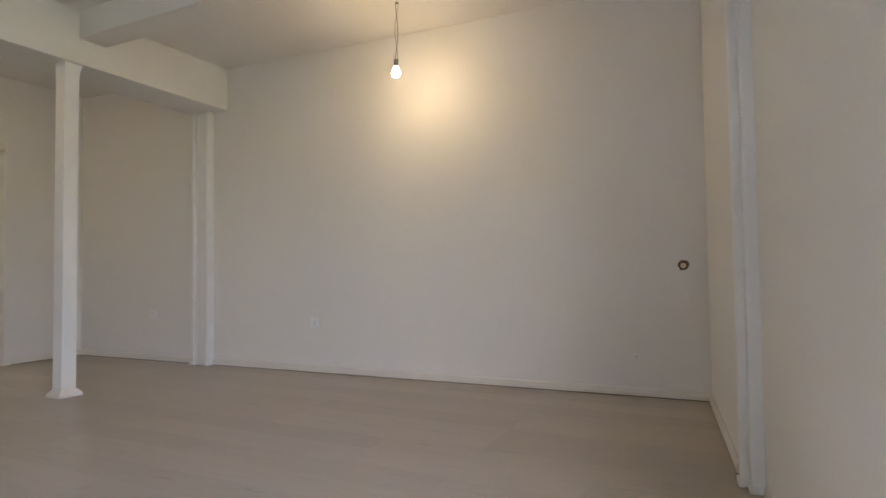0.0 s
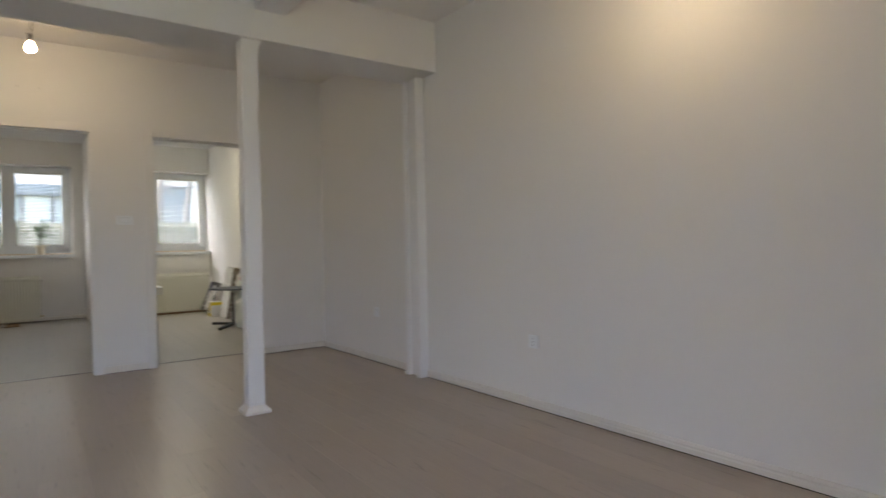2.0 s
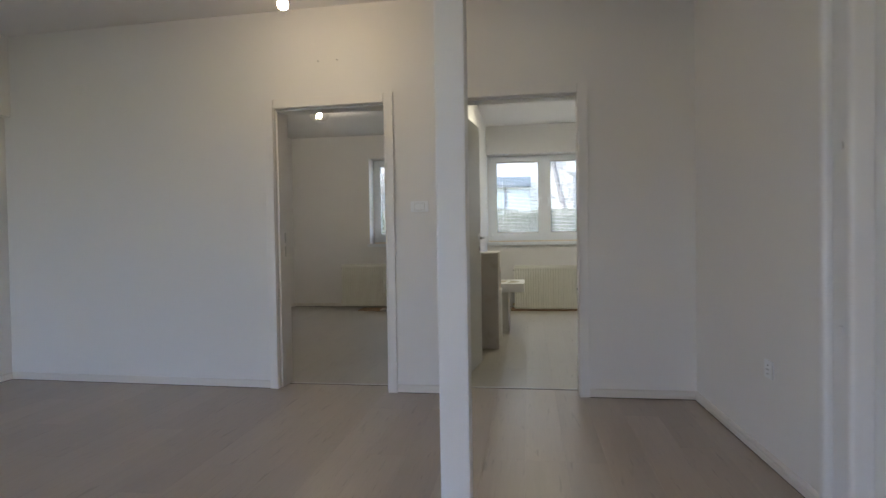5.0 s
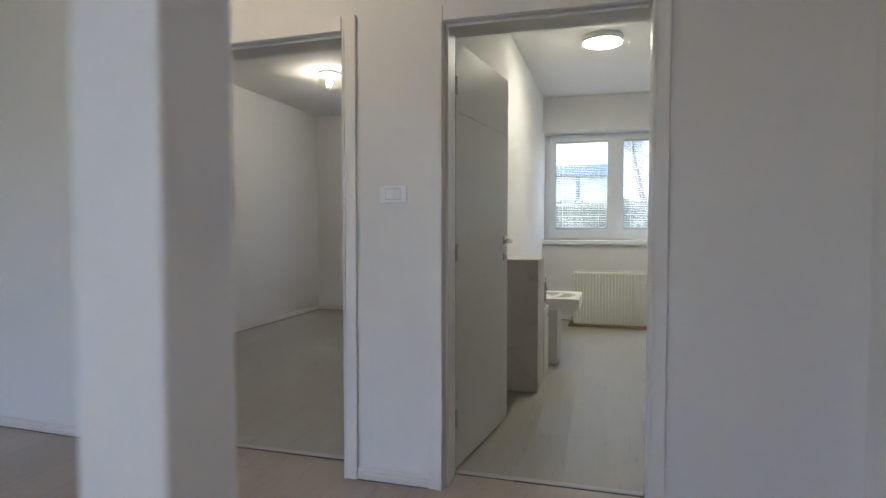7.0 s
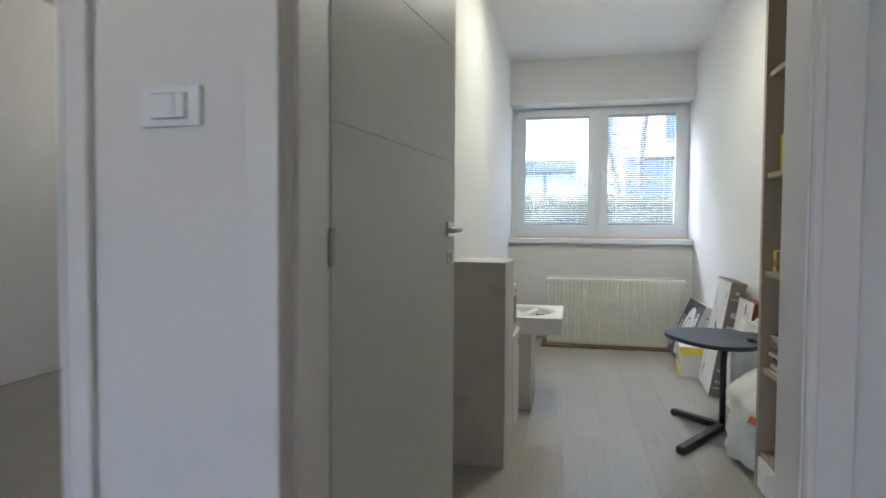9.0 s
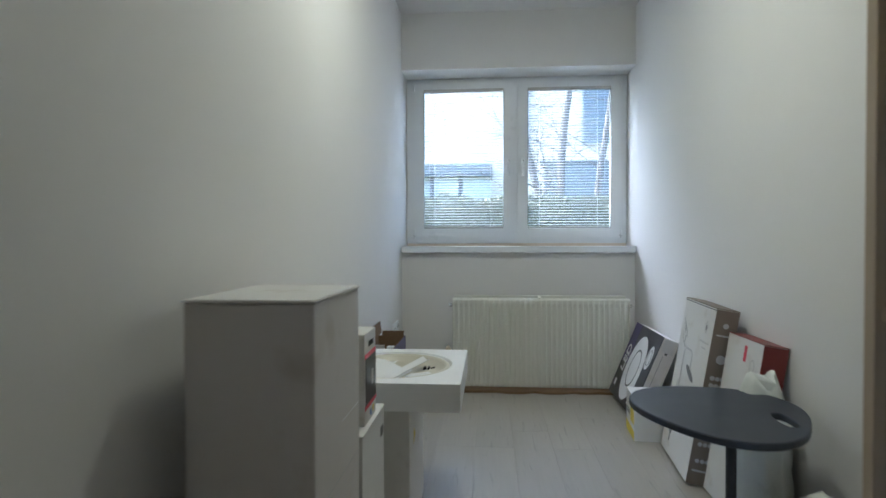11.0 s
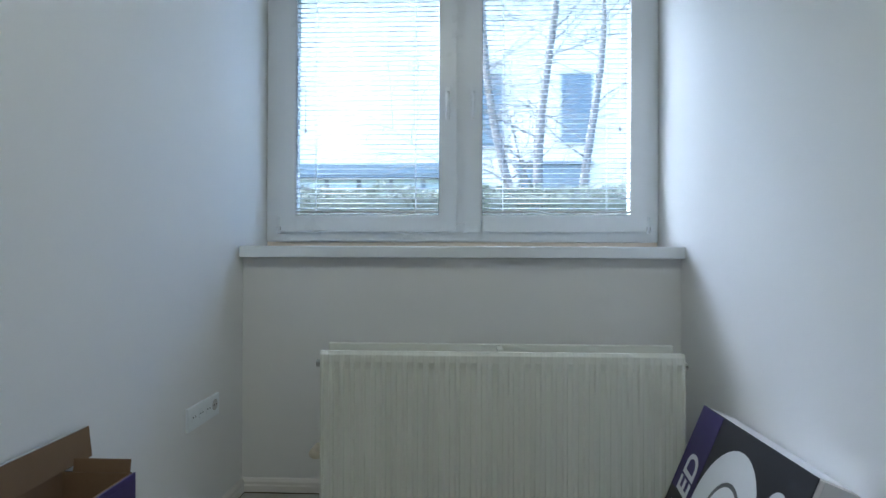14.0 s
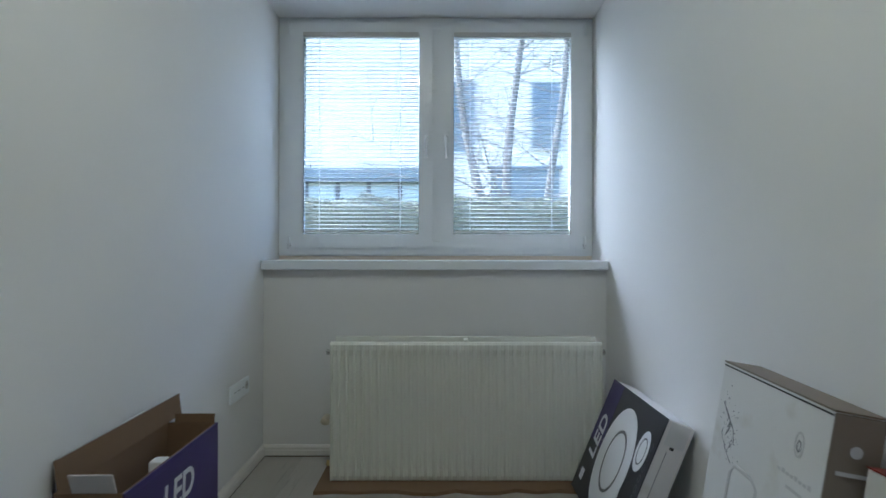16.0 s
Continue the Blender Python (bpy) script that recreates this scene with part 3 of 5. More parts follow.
GZ0, GZ1 = 1.116, 2.205
P1 = ((-1.539, -0.904, GZ0, GZ1), (-0.722, -0.078, GZ0, GZ1))
window_unit("window_1", WX0 + 0.001, WX1 - 0.001, 1.0, LINTEL + 0.02, 5.08, "white plastic double window of the store room", P1)
for p0, p1, q0, q1 in P1:
    venetian_blind(p0 + 0.004, p1 - 0.004, q0 + 0.006, q1 + 0.006, 5.062, "white venetian blind with open slats on the window")
P2 = ((-3.385, -2.795, GZ0, GZ1), (-2.625, -2.045, GZ0, GZ1))
window_unit("window_2", V0 + 0.002, V1 - 0.002, 1.0, LINTEL + 0.02, 5.08, "white plastic double window of the empty room", P2)
for p0, p1, q0, q1 in P2:
    venetian_blind(p0 + 0.004, p1 - 0.004, q0 + 0.006, q1 + 0.006, 5.062, "white venetian blind with open slats on the window")
solid("window_sill_1", rbox(WX0 + 0.003, WX1 - 0.004, 4.767, 5.085, 0.932, 0.977, 0.004), PVC, "thick white window sill board", "window sill", "structure")
solid("window_sill_2", rbox(V0 - 0.03, V1 + 0.03, 4.775, 4.819, 0.932, 0.977, 0.004), PVC, "nose of the white window sill board", "window sill", "structure")
solid("window_sill_2_board", rbox(V0 + 0.002, V1 - 0.002, 4.8195, 5.085, 0.932, 0.977, 0.002), PVC, "white window sill board", "window sill", "structure")
solid("sub_sill", boxes((WX0 + 0.003, WX1 - 0.004, 5.09, 5.24, 0.931, 0.998), (V0 + 0.002, V1 - 0.002, 5.09, 5.24, 0.931, 0.998)), RENDERED, "plain outer sill upstand", "window sill", "structure")


# ---- living room things ----
pil = thing("pillar", pose(-1.313, -1.895, 0), "white enamelled square steel pillar with a flared head", "pillar")
part("shaft", rbox(-0.051, 0.051, -0.051, 0.051, 0.03, 2.26, 0.006, 2), GLOSSWHITE, pil)
bm = bmesh.new()
w0, w1 = 0.0515, 0.078
for a, b, z0, z1 in ((w1, w1, 0.0, 0.018), (w1, w0, 0.018, 0.05)):
    lo = [bm.verts.new((sx * a, sy * a, z0)) for sx, sy in ((-1, -1), (1, -1), (1, 1), (-1, 1))]
    hi = [bm.verts.new((sx * b, sy * b, z1)) for sx, sy in ((-1, -1), (1, -1), (1, 1), (-1, 1))]
    for i in range(4):
        bm.faces.new((lo[i], lo[(i + 1) % 4], hi[(i + 1) % 4], hi[i]))
bmesh.ops.recalc_face_normals(bm, faces=bm.faces[:])
part("base_trim", bm, SKIRT, pil, "white skirting collar round the foot")
bm = bmesh.new()
prev = None
for k in range(7):
    f = k / 6
    w = 0.051 + 0.035 * f ** 2.2
    cur = [bm.verts.new((sx * (w if sx > 0 else 0.052), sy * 0.052, 2.22 + 0.12 * f)) for sx, sy in ((-1, -1), (1, -1), (1, 1), (-1, 1))]
    if prev:
        for i in range(4):
            bm.faces.new((prev[i], prev[(i + 1) % 4], cur[(i + 1) % 4], cur[i]))
    prev = cur
bmesh.ops.recalc_face_normals(bm, faces=bm.faces[:])
part("flared_head", bm, GLOSSWHITE, pil)


def channel_pilaster(at, label):
    """A steel column half sunk in the wall: two round-edged flanges with a groove between, each with a small foot."""
    root = thing("wall_pilaster", at, label, "pilaster")
    for y0, y1, d in ((-0.104, -0.058, 0.074), (0.06, 0.106, 0.074)):
        fl = part("flange", rbox(-d, 0.01, y0, y1, 0.0, 2.314, 0.02, 4), GLOSSWHITE, root)
        part("foot", rbox(-d - 0.008, -0.002, y0 - 0.004, y1 + 0.004, 0.0, 0.028, 0.005), GLOSSWHITE, fl)
    part("web", rbox(-0.045, 0.01, -0.057, 0.059, 0.0, 2.314, 0.004), GLOSSWHITE, root)
    for z in (0.72, 1.35):
        part("wall_bolt", rbox(-0.05, -0.043, -0.012, 0.012, z, z + 0.024, 0.002), GLOSSWHITE, root)
    return root


channel_pilaster(pose(long_x(-1.717), -1.717, 0, 0, 0, math.degrees(math.atan(SLANT))), "white enamelled steel channel column against the wall")
sp = thing("wall_pilaster", pose(-1.28, south_y(-1.28), 0, 0, 0, -90 + math.degrees(math.atan(SOUTH_SLANT))), "white enamelled steel column at the wall step", "pilaster")
fl = part("flange", rbox(-0.018, 0.075, -0.022, 0.03, 0.0, 2.69, 0.014, 4), GLOSSWHITE, sp)
part("foot", rbox(-0.025, 0.0, -0.028, 0.036, 0.0, 0.03, 0.005), GLOSSWHITE, fl)
fl = part("flange", rbox(0.012, 0.075, -0.085, -0.026, 0.0, 2.69, 0.014, 4), GLOSSWHITE, sp)
part("foot", rbox(0.005, 0.05, -0.091, -0.029, 0.0, 0.03, 0.005), GLOSSWHITE, fl)


def wall_socket(at, label):
    """A white socket outlet on a wall; local -y faces the room."""
    root = thing("wall_socket", at, label, "socket", "wall sockets")
    part("cover_plate", rbox(-0.041, 0.041, -0.009, 0, -0.041, 0.041, 0.003), PVC, root)
    bm = lathe([(0.0195, 0.0), (0.0195, 0.001), (0.018, 0.0012), (0.017, -0.006)], 24)
    part("socket_ring", bm, PVC, root, at=pose(0, -0.0092, 0, 90))
    for x in (-0.0095, 0.0095):
        part("contact_hole", lathe([(0.0028, 0), (0.0028, 0.0012)], 10), INKBLACK, root, at=pose(x, -0.0104, 0, 90))
    for z in (-0.019, 0.019):
        part("earth_clip", rbox(-0.003, 0.003, -0.0112, -0.0095, z - 0.003, z + 0.003, 0.0005), INKGREY, root)
    return root


TURN = -90 + math.degrees(math.atan(SLANT))
wall_socket(pose(long_x(-2.95) - 0.001, -2.95, 0.414, 0, 0, TURN), "single white socket outlet low on the long wall")
wall_socket(pose(long_x(-1.056) - 0.001, -1.056, 0.441, 0, 0, TURN), "single white socket outlet beside the steel column")

hole = thing("cable_outlet", pose(long_x(-5.787) - 0.001, -5.787, 0.846, 0, 0, TURN), "ragged open cable outlet with a pale bush", "cable outlet")
bm = bmesh.new()
rng = random.Random(5)
vs = [bm.verts.new((0.036 * (0.75 + 0.4 * rng.random()) * math.cos(a * 0.449), -0.002, 0.036 * (0.75 + 0.4 * rng.random()) * math.sin(a * 0.449))) for a in range(14)]
bm.faces.new(vs)
ex = bmesh.ops.extrude_face_region(bm, geom=bm.faces[:])
for v in ex["geom"]:
    if isinstance(v, bmesh.types.BMVert):
        v.co.y += 0.003
bmesh.ops.recalc_face_normals(bm, faces=bm.faces[:])
part("broken_plaster", bm, CARDDARK, hole, "dark broken plaster")
part("bush", lathe([(0.017, 0), (0.017, 0.004), (0.011, 0.005), (0.009, 0.001)], 16), TERRA, hole, "pale plastic bush", at=pose(0, -0.003, 0, 90))
bm = bmesh.new()
tube(bm, [(0, 0.001, 0), (0, -0.008, 0.003), (0.001, -0.011, 0.008)], 0.0025, 6)
solid("wall_nail", bm, INKBLACK, "small dark nail stuck in the white wall", "nail", at=pose(long_x(-5.49), -5.49, 0.253, 0, 0, TURN))

sw = thing("light_switch", pose(-1.79, 0, 1.281), "white rectangular light switch plate between the doors", "light switch")
part("cover_plate", rbox(-0.062, 0.062, -0.009, -0.0005, -0.037, 0.037, 0.003), PVC, sw)
part("rocker_frame", ring(-0.037, 0.037, -0.024, 0.024, -0.0105, -0.0092, 0.003, 0.0005), INKPALE, sw)
part("rocker", rbox(-0.035, 0.010, -0.013, -0.0092, -0.022, 0.022, 0.002), PVC, sw)
part("rocker", rbox(0.0125, 0.035, -0.0145, -0.0092, -0.022, 0.022, 0.002), PVC, sw)
jp = thing("junction_cover", pose(-4.457, north_y(-4.457), 2.228, 0, 0, -2), "white square junction cover flush on the wall", "junction cover")
part("cover_plate", rbox(-0.04, 0.04, -0.006, -0.0005, -0.04, 0.04, 0.002), TRIM, jp)
for x in (-2.50, -2.36):
    solid("wall_plug", lathe([(0.004, 0), (0.004, 0.003)], 10), INKGREY, "small plugged screw hole in the wall", "wall plug", group="screw holes", at=pose(x, north_y(x) - 0.0005, 2.315, 90))


def hanging_bulb(x, y, z, top, seed, label):
    root = thing("hanging_bulb", pose(x, y, z), label, "lamp", "bare bulbs")
    rng = random.Random(seed)
    part("bulb", lathe([(0.012, 0.045), (0.0135, 0.035), (0.02, 0.02), (0.029, 0.0), (0.0305, -0.012), (0.027, -0.026), (0.018, -0.036), (0.006, -0.041)], 20), BULB, root, "glowing warm bulb")
    part("lamp_holder", lathe([(0.013, 0.035), (0.0165, 0.045), (0.0175, 0.075), (0.014, 0.085), (0.006, 0.09)], 16), INKGREY, root, "grey lamp holder")
    for k in (0, 1):
        bm = bmesh.new()
        pts = []
        for i in range(9):
            f = i / 8
            pts.append((0.012 * math.sin(f * 5 + k * 2.2) * (1 - f * 0.3) + 0.02 * f, 0.008 * math.cos(f * 6 + k * 3), 0.085 + f * (top - z - 0.085)))
        tube(bm, pts, 0.0022, 6)
        part("wire", bm, INKGREY if k else CARDDARK, root)
    bm = bmesh.new()
    tube(bm, [(-0.015, 0.004, 0.12), (-0.022, 0.005, 0.10), (-0.020, 0.004, 0.085)], 0.0015, 5)
    part("loose_wire_end", bm, CARDDARK, root)
    part("ceiling_hook", lathe([(0.012, -0.006), (0.012, 0.0)], 12, (0.02, 0, top - z)), INKGREY, root)
    return root


hanging_bulb(-0.40, -4.03, 2.20, ROOM_H, 1, "bare glowing bulb hanging on twisted wires")
hanging_bulb(-2.413, -0.76, 2.41, ROOM_H, 2, "bare glowing bulb hanging on short wires")

# ---- ceiling lamps of the two rooms ----
lamp = thing("ceiling_lamp", pose(-0.951, 2.66, STUDY_H), "round white flush ceiling lamp, switched on", "lamp")
part("housing", lathe([(0.165, 0), (0.168, -0.02), (0.165, -0.045), (0.155, -0.05)], 40), PVC, lamp)
part("diffuser", lathe([(0.153, -0.045), (0.150, -0.058), (0.12, -0.066), (0.05, -0.070), (0.01, -0.071)], 40), DIFFUSER, lamp, "glowing milky diffuser")
lamp = thing("ceiling_lamp", pose(-3.55, 2.84, LEFT_H), "glass globe ceiling lamp with a beaded plate, switched on", "lamp")
part("base_plate", lathe([(0.10, 0), (0.11, -0.012), (0.095, -0.022), (0.03, -0.03)], 32), PVC, lamp)
me = mesh_of("bead", lathe([(0.001, 0.008), (0.008, 0.004), (0.01, 0), (0.008, -0.005), (0.001, -0.009)], 8), INKPALE)
for k in range(20):
    shared("bead", me, lamp, pose(0.104 * math.cos(k * math.pi / 10), 0.104 * math.sin(k * math.pi / 10), -0.02))
part("bulb", lathe([(0.012, -0.05), (0.022, -0.07), (0.03, -0.095), (0.026, -0.115), (0.006, -0.126)], 20), BULBSOFT, lamp, "glowing bulb")
part("lamp_socket", lathe([(0.016, -0.03), (0.016, -0.052)], 16), PVC, lamp)
g = part("glass_globe", lathe([(0.06, -0.028), (0.10, -0.05), (0.12, -0.09), (0.11, -0.13), (0.07, -0.155), (0.01, -0.162)], 32), LAMPGLASS, lamp, "clear glass globe")
g.visible_shadow = False


# ---- radiators ----
def radiator(x0, x1, y0, z0, h, label, loose):
    """A double panel radiator: ribbed front, flat back panel, end caps and taps."""
    W = x1 - x0
    root = thing("panel_radiator", pose(x0, y0, z0), label, "radiator")
    n = int(W / 0.0345)
    p = W / n
    prof = []
    for i in range(n):
        for f, d in ((0.0, 0.0), (0.16, 0.0), (0.3, 0.011), (0.72, 0.011), (0.86, 0.0)):
            prof.append(((i + f) * p, d))
    prof.append((W, 0.0))
    bm = bmesh.new()
    zs = [(0.0, 0.006, 0.25), (0.02, 0.0, 0.35), (0.05, 0.0, 1.0), (h - 0.06, 0.0, 1.0), (h - 0.035, 0.0, 0.3), (h - 0.012, 0.002, 0.1), (h, 0.008, 0.1)]
    grid = [[bm.verts.new((x, off + d * k, z)) for x, d in prof] for z, off, k in zs]
    for a, b in zip(grid, grid[1:]):
        for i in range(len(prof) - 1):
            bm.faces.new((a[i], a[i + 1], b[i + 1], b[i]))
    back = [[bm.verts.new((x, 0.022, z)) for x in (0, W)] for z in (0.0, h)]
    bm.faces.new((back[0][0], back[0][1], back[1][1], back[1][0]))
    bm.faces.new([*grid[-1], back[1][1], back[1][0]])
    bm.faces.new([*grid[0], back[0][1], back[0][0]][::-1])
    bm.faces.new([g[0] for g in grid] + [back[1][0], back[0][0]])
    bm.faces.new([g[-1] for g in grid][::-1] + [back[0][1], back[1][1]])
    bmesh.ops.recalc_face_normals(bm, faces=bm.faces[:])
    part("front_panel", bm, RADI, root)
    part("back_panel", rbox(0.008, W - 0.008, 0.085, 0.105, 0.01, h + 0.014, 0.004), RADI, root)
    part("convector", rbox(0.03, W - 0.03, 0.03, 0.08, 0.03, h - 0.03, 0.003), INKPALE, root)
    for x in (W * 0.5,):
        part("spacer", rbox(x - 0.01, x + 0.01, 0.02, 0.09, h - 0.006, h + 0.008, 0.002), RADI, root)
    for x, z in ((-0.012, h - 0.05), (W + 0.012, h - 0.05), (-0.012, 0.06), (W + 0.012, 0.06)):
        bm = bmesh.new()
        tube(bm, [(x - 0.012, 0.053, z), (x + 0.012, 0.053, z)], 0.014, 8)
        part("plug", bm, STEEL if z > 0.1 else BRASS, root)
    for x in (0.0, W - 0.03):
        part("header_tube", rbox(x, x + 0.03, 0.02, 0.09, h - 0.07, h - 0.03, 0.008), RADI, root)
    if loose:
        bm = bmesh.new()
        tube(bm, [(-0.015, 0.06, 0.24), (-0.03, 0.06, 0.24), (-0.04, 0.07, 0.24), (-0.04, 0.14, 0.24)], [0.012, 0.014, 0.016, 0.016], 10)
        part("valve_cap", bm, TERRA, root, "cream plastic valve cap")
    return root


radiator(-1.27, -0.078, 4.45, 0.020, 0.605, "cream ribbed double panel radiator standing on cardboard", True)
radiator(-3.90, -2.35, 4.62, 0.03, 0.63, "cream ribbed panel radiator below the window", False)


def torn_sheet(x0, x1, y0, y1, z, t, seed, amp=0.02):
    rng = random.Random(seed)
    pts = []
    n = 14
    for i in range(n + 1):
        pts.append((x0 + (x1 - x0) * i / n, y0 + rng.uniform(-amp, amp)))
    pts += [(x1, y1), (x0, y1)]
    bm = bmesh.new()
    prism(bm, pts, z, z + t)
    for v in bm.verts:
        v.co.z += 0.004 * noise.noise(Vector((v.co.x * 9, v.co.y * 9, seed))) if v.co.z > z + t / 2 else 0
    return bm


# the shade along its front edge is put into a darker brown
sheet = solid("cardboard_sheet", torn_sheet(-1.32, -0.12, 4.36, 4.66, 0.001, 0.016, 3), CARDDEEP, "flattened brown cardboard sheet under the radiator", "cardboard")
bm = torn_sheet(-3.55, -2.6, 4.30, 4.6, 0.001, 0.012, 8, 0.05)
solid("cardboard_sheet", bm, CARD, "torn brown cardboard lying below the radiator", "cardboard")
bm = torn_sheet(-3.2, -2.75, 4.22, 4.4, 0.014, 0.02, 9, 0.05)
solid("packing_scraps", bm, BOXGREY, "crumpled grey packing scraps on the floor", "packing")


# ---- store room things ----
def panel(x, y0, y1, z0, z1, t=0.0008):
    """A thin print on the front face of a box (the face looks along -x)."""
    return boxes((x - t, x, y0, y1, z0, z1))


ZY = Matrix(((0, 0, -1, 0), (-1, 0, 0, 0), (0, 1, 0, 0), (0, 0, 0, 1)))


def front_text(body, size, mat, parent, y, z, x=-0.001, spin=0, shear=0.0):
    """Letters on a face that looks along -x; they read from far (+y) to near (-y)."""
    return lettering(body, size, mat, parent, Matrix.Translation((x, y, z)) @ pose(0, 0, 0, spin) @ ZY, shear=shear)


# LED lamp carton leaning on the wall
led = thing("led_lamp_carton", pose(-0.228, 4.09, 0.036, 0, 22.5, 0), "dark violet LED lamp carton leaning against the wall", "carton")
bd = part("carton_body", rbox(0, 0.092, -0.29, 0.29, 0, 0.48, 0.004), BOXGREY, led, "pale grey carton sides")
fr = part("printed_front", rbox(-0.0035, -0.0002, -0.291, 0.291, -0.001, 0.482, 0.001), NAVY, led, "dark violet printed front")
part("colour_corner", panel(-0.0036, 0.15, 0.289, 0.22, 0.48), PURPLE, fr, "purple corner of the print")
part("printed_ring", disc(-0.01, 0.225, 0.155, 0.205, 0.0008, -0.0045, 40), INKWHITE, fr, "printed white round lamp")
part("printed_ring_line", disc(-0.015, 0.225, 0.088, 0.12, 0.0006, -0.0053, 36, 0.90), INKGREY, fr)
part("printed_small_lamp", disc(-0.205, 0.335, 0.046, 0.072, 0.0008, -0.0045, 28), INKWHITE, fr)
part("printed_small_ring", disc(-0.205, 0.335, 0.03, 0.048, 0.0006, -0.0053, 24, 0.88), INKGREY, fr)
part("printed_strip", panel(-0.0036, -0.16, -0.135, 0.03, 0.17), INKWHITE, fr)
front_text("LED", 0.105, INKWHITE, fr, 0.175, 0.155, -0.0048, -90, 0.15)
part("printed_mark", panel(-0.0038, 0.205, 0.245, 0.055, 0.10), INKWHITE, fr, "small white printed block")
part("printed_seal", disc(-0.215, 0.05, 0.03, 0.03, 0.0006, -0.0045, 20), INKGREEN, fr, "green printed seal")
for k in range(9):
    part("printed_icon", disc(-0.262, 0.075 + k * 0.037, 0.009, 0.014, 0.0006, -0.0045, 14, 0.86), INKGREY, fr)
part("flap_slit", boxes((0.03, 0.032, -0.2912, -0.2902, 0.18, 0.38)), INKGREY, bd)
part("hand_hole", boxes((0.036, 0.05, -0.2912, -0.2902, 0.39, 0.40)), INKBLACK, bd)
bm = boxes((0.002, 0.09, -0.27, 0.27, 0.4802, 0.4812))
part("sealing_tape", bm, INKWHITE, bd, "glossy clear sealing tape")
part("tape_tail", boxes((0.012, 0.08, -0.2916, -0.2904, 0.40, 0.479)), INKPALE, bd, "tape end folded over the side")

# tall white shower carton
sh = thing("shower_set_carton", pose(-0.186, 3.2, 0.016, 0, 9.5, -4), "tall white carton with a printed shower set, leaning on the wall", "carton")
sh.scale = (1, 1.22, 1)
bd = part("carton_body", rbox(0, 0.09, -0.19, 0.19, 0, 0.735, 0.003), BOXWHITE, sh, "white printed carton")
part("narrow_side", rbox(0.0, 0.0905, -0.1925, -0.1902, 0.0, 0.734, 0.001), TAUPE, sh, "taupe printed narrow side")
part("lid_edge", boxes((-0.001, 0.091, -0.191, 0.191, 0.7352, 0.739)), TAUPE, sh, "taupe lid")
part("lid_joint", boxes((-0.0008, 0.0, -0.189, 0.189, 0.727, 0.7305)), INKBLACK, sh)
bm = bmesh.new()
tube(bm, [(-0.001, 0.09, 0.06), (-0.001, 0.09, 0.49), (-0.001, 0.075, 0.515), (-0.001, 0.005, 0.515), (-0.001, -0.015, 0.50), (-0.001, -0.015, 0.43)], 0.006, 6)
for v in bm.verts:
    v.co.x = -0.001 + (v.co.x + 0.001) * 0.08
part("printed_shower_bar", bm, INKPALE, bd, "printed grey shower rail")
pd = disc(0, 0, 0.058, 0.016, 0.0008, -0.0006, 24)
part("printed_shower_head", pd, INKGREY, bd, at=Matrix.Translation((0, -0.02, 0.415)) @ pose(0, 0, 0, 26))
part("printed_hand_shower", disc(0.10, 0.32, 0.02, 0.035, 0.0008, -0.0006, 18), INKPALE, bd)
part("printed_tap", disc(0.09, 0.12, 0.018, 0.026, 0.0008, -0.0006, 18), INKGREY, bd)
bm = bmesh.new()
rng = random.Random(12)
for k in range(15):
    f0, side, line = rng.uniform(0, 0.75), rng.uniform(-0.022, 0.022), []
    for i in range(9):
        f = f0 + i * 0.03
        line.append((-0.0006, 0.158 - 0.055 * f + 0.018 * math.sin(f * 10 + side * 60) + side * (1 - 0.7 * f), 0.67 - 0.16 * f))
    tube(bm, line, [rng.uniform(0.0007, 0.0022) for _ in line], 5)
for k in range(70):
    f = rng.random()
    cy, cz, d = 0.145 - 0.045 * f + rng.gauss(0, 0.024), 0.665 - 0.15 * f + rng.gauss(0, 0.02), rng.uniform(0.0005, 0.0017)
    tube(bm, [(-0.0006, cy, cz - d), (-0.0006, cy, cz + d)], d, 6)
for v in bm.verts:
    v.co.x = -0.0005 + (v.co.x + 0.0006) * 0.1
part("printed_splash", bm, INKGREY, bd, "printed grey water splash")
part("printed_emblem", disc(-0.118, 0.645, 0.013, 0.026, 0.0008, -0.0006, 20, 0.82), INKPALE, bd)
part("printed_emblem_core", disc(-0.118, 0.642, 0.006, 0.012, 0.0008, -0.0006, 16, 0.7), INKGREY, bd)
part("printed_words", boxes(*[(-0.0011, -0.0003, -0.165 + k * 0.0125, -0.157 + k * 0.0125, 0.576, 0.582 + 0.003 * (k % 3 == 0)) for k in range(8)]), INKPALE, bd)
part("printed_line", panel(-0.0003, -0.145, -0.10, 0.552, 0.558), INKPALE, bd)


def side_dot(cx, cz, r, parent, mat, y=-0.1935):
    part("printed_dot", disc(cx, cz, r, r, 0.0006, 0, 14), mat, parent, at=Matrix.Translation((0, y, 0)) @ pose(0, 0, 0, 0, 0, 90))


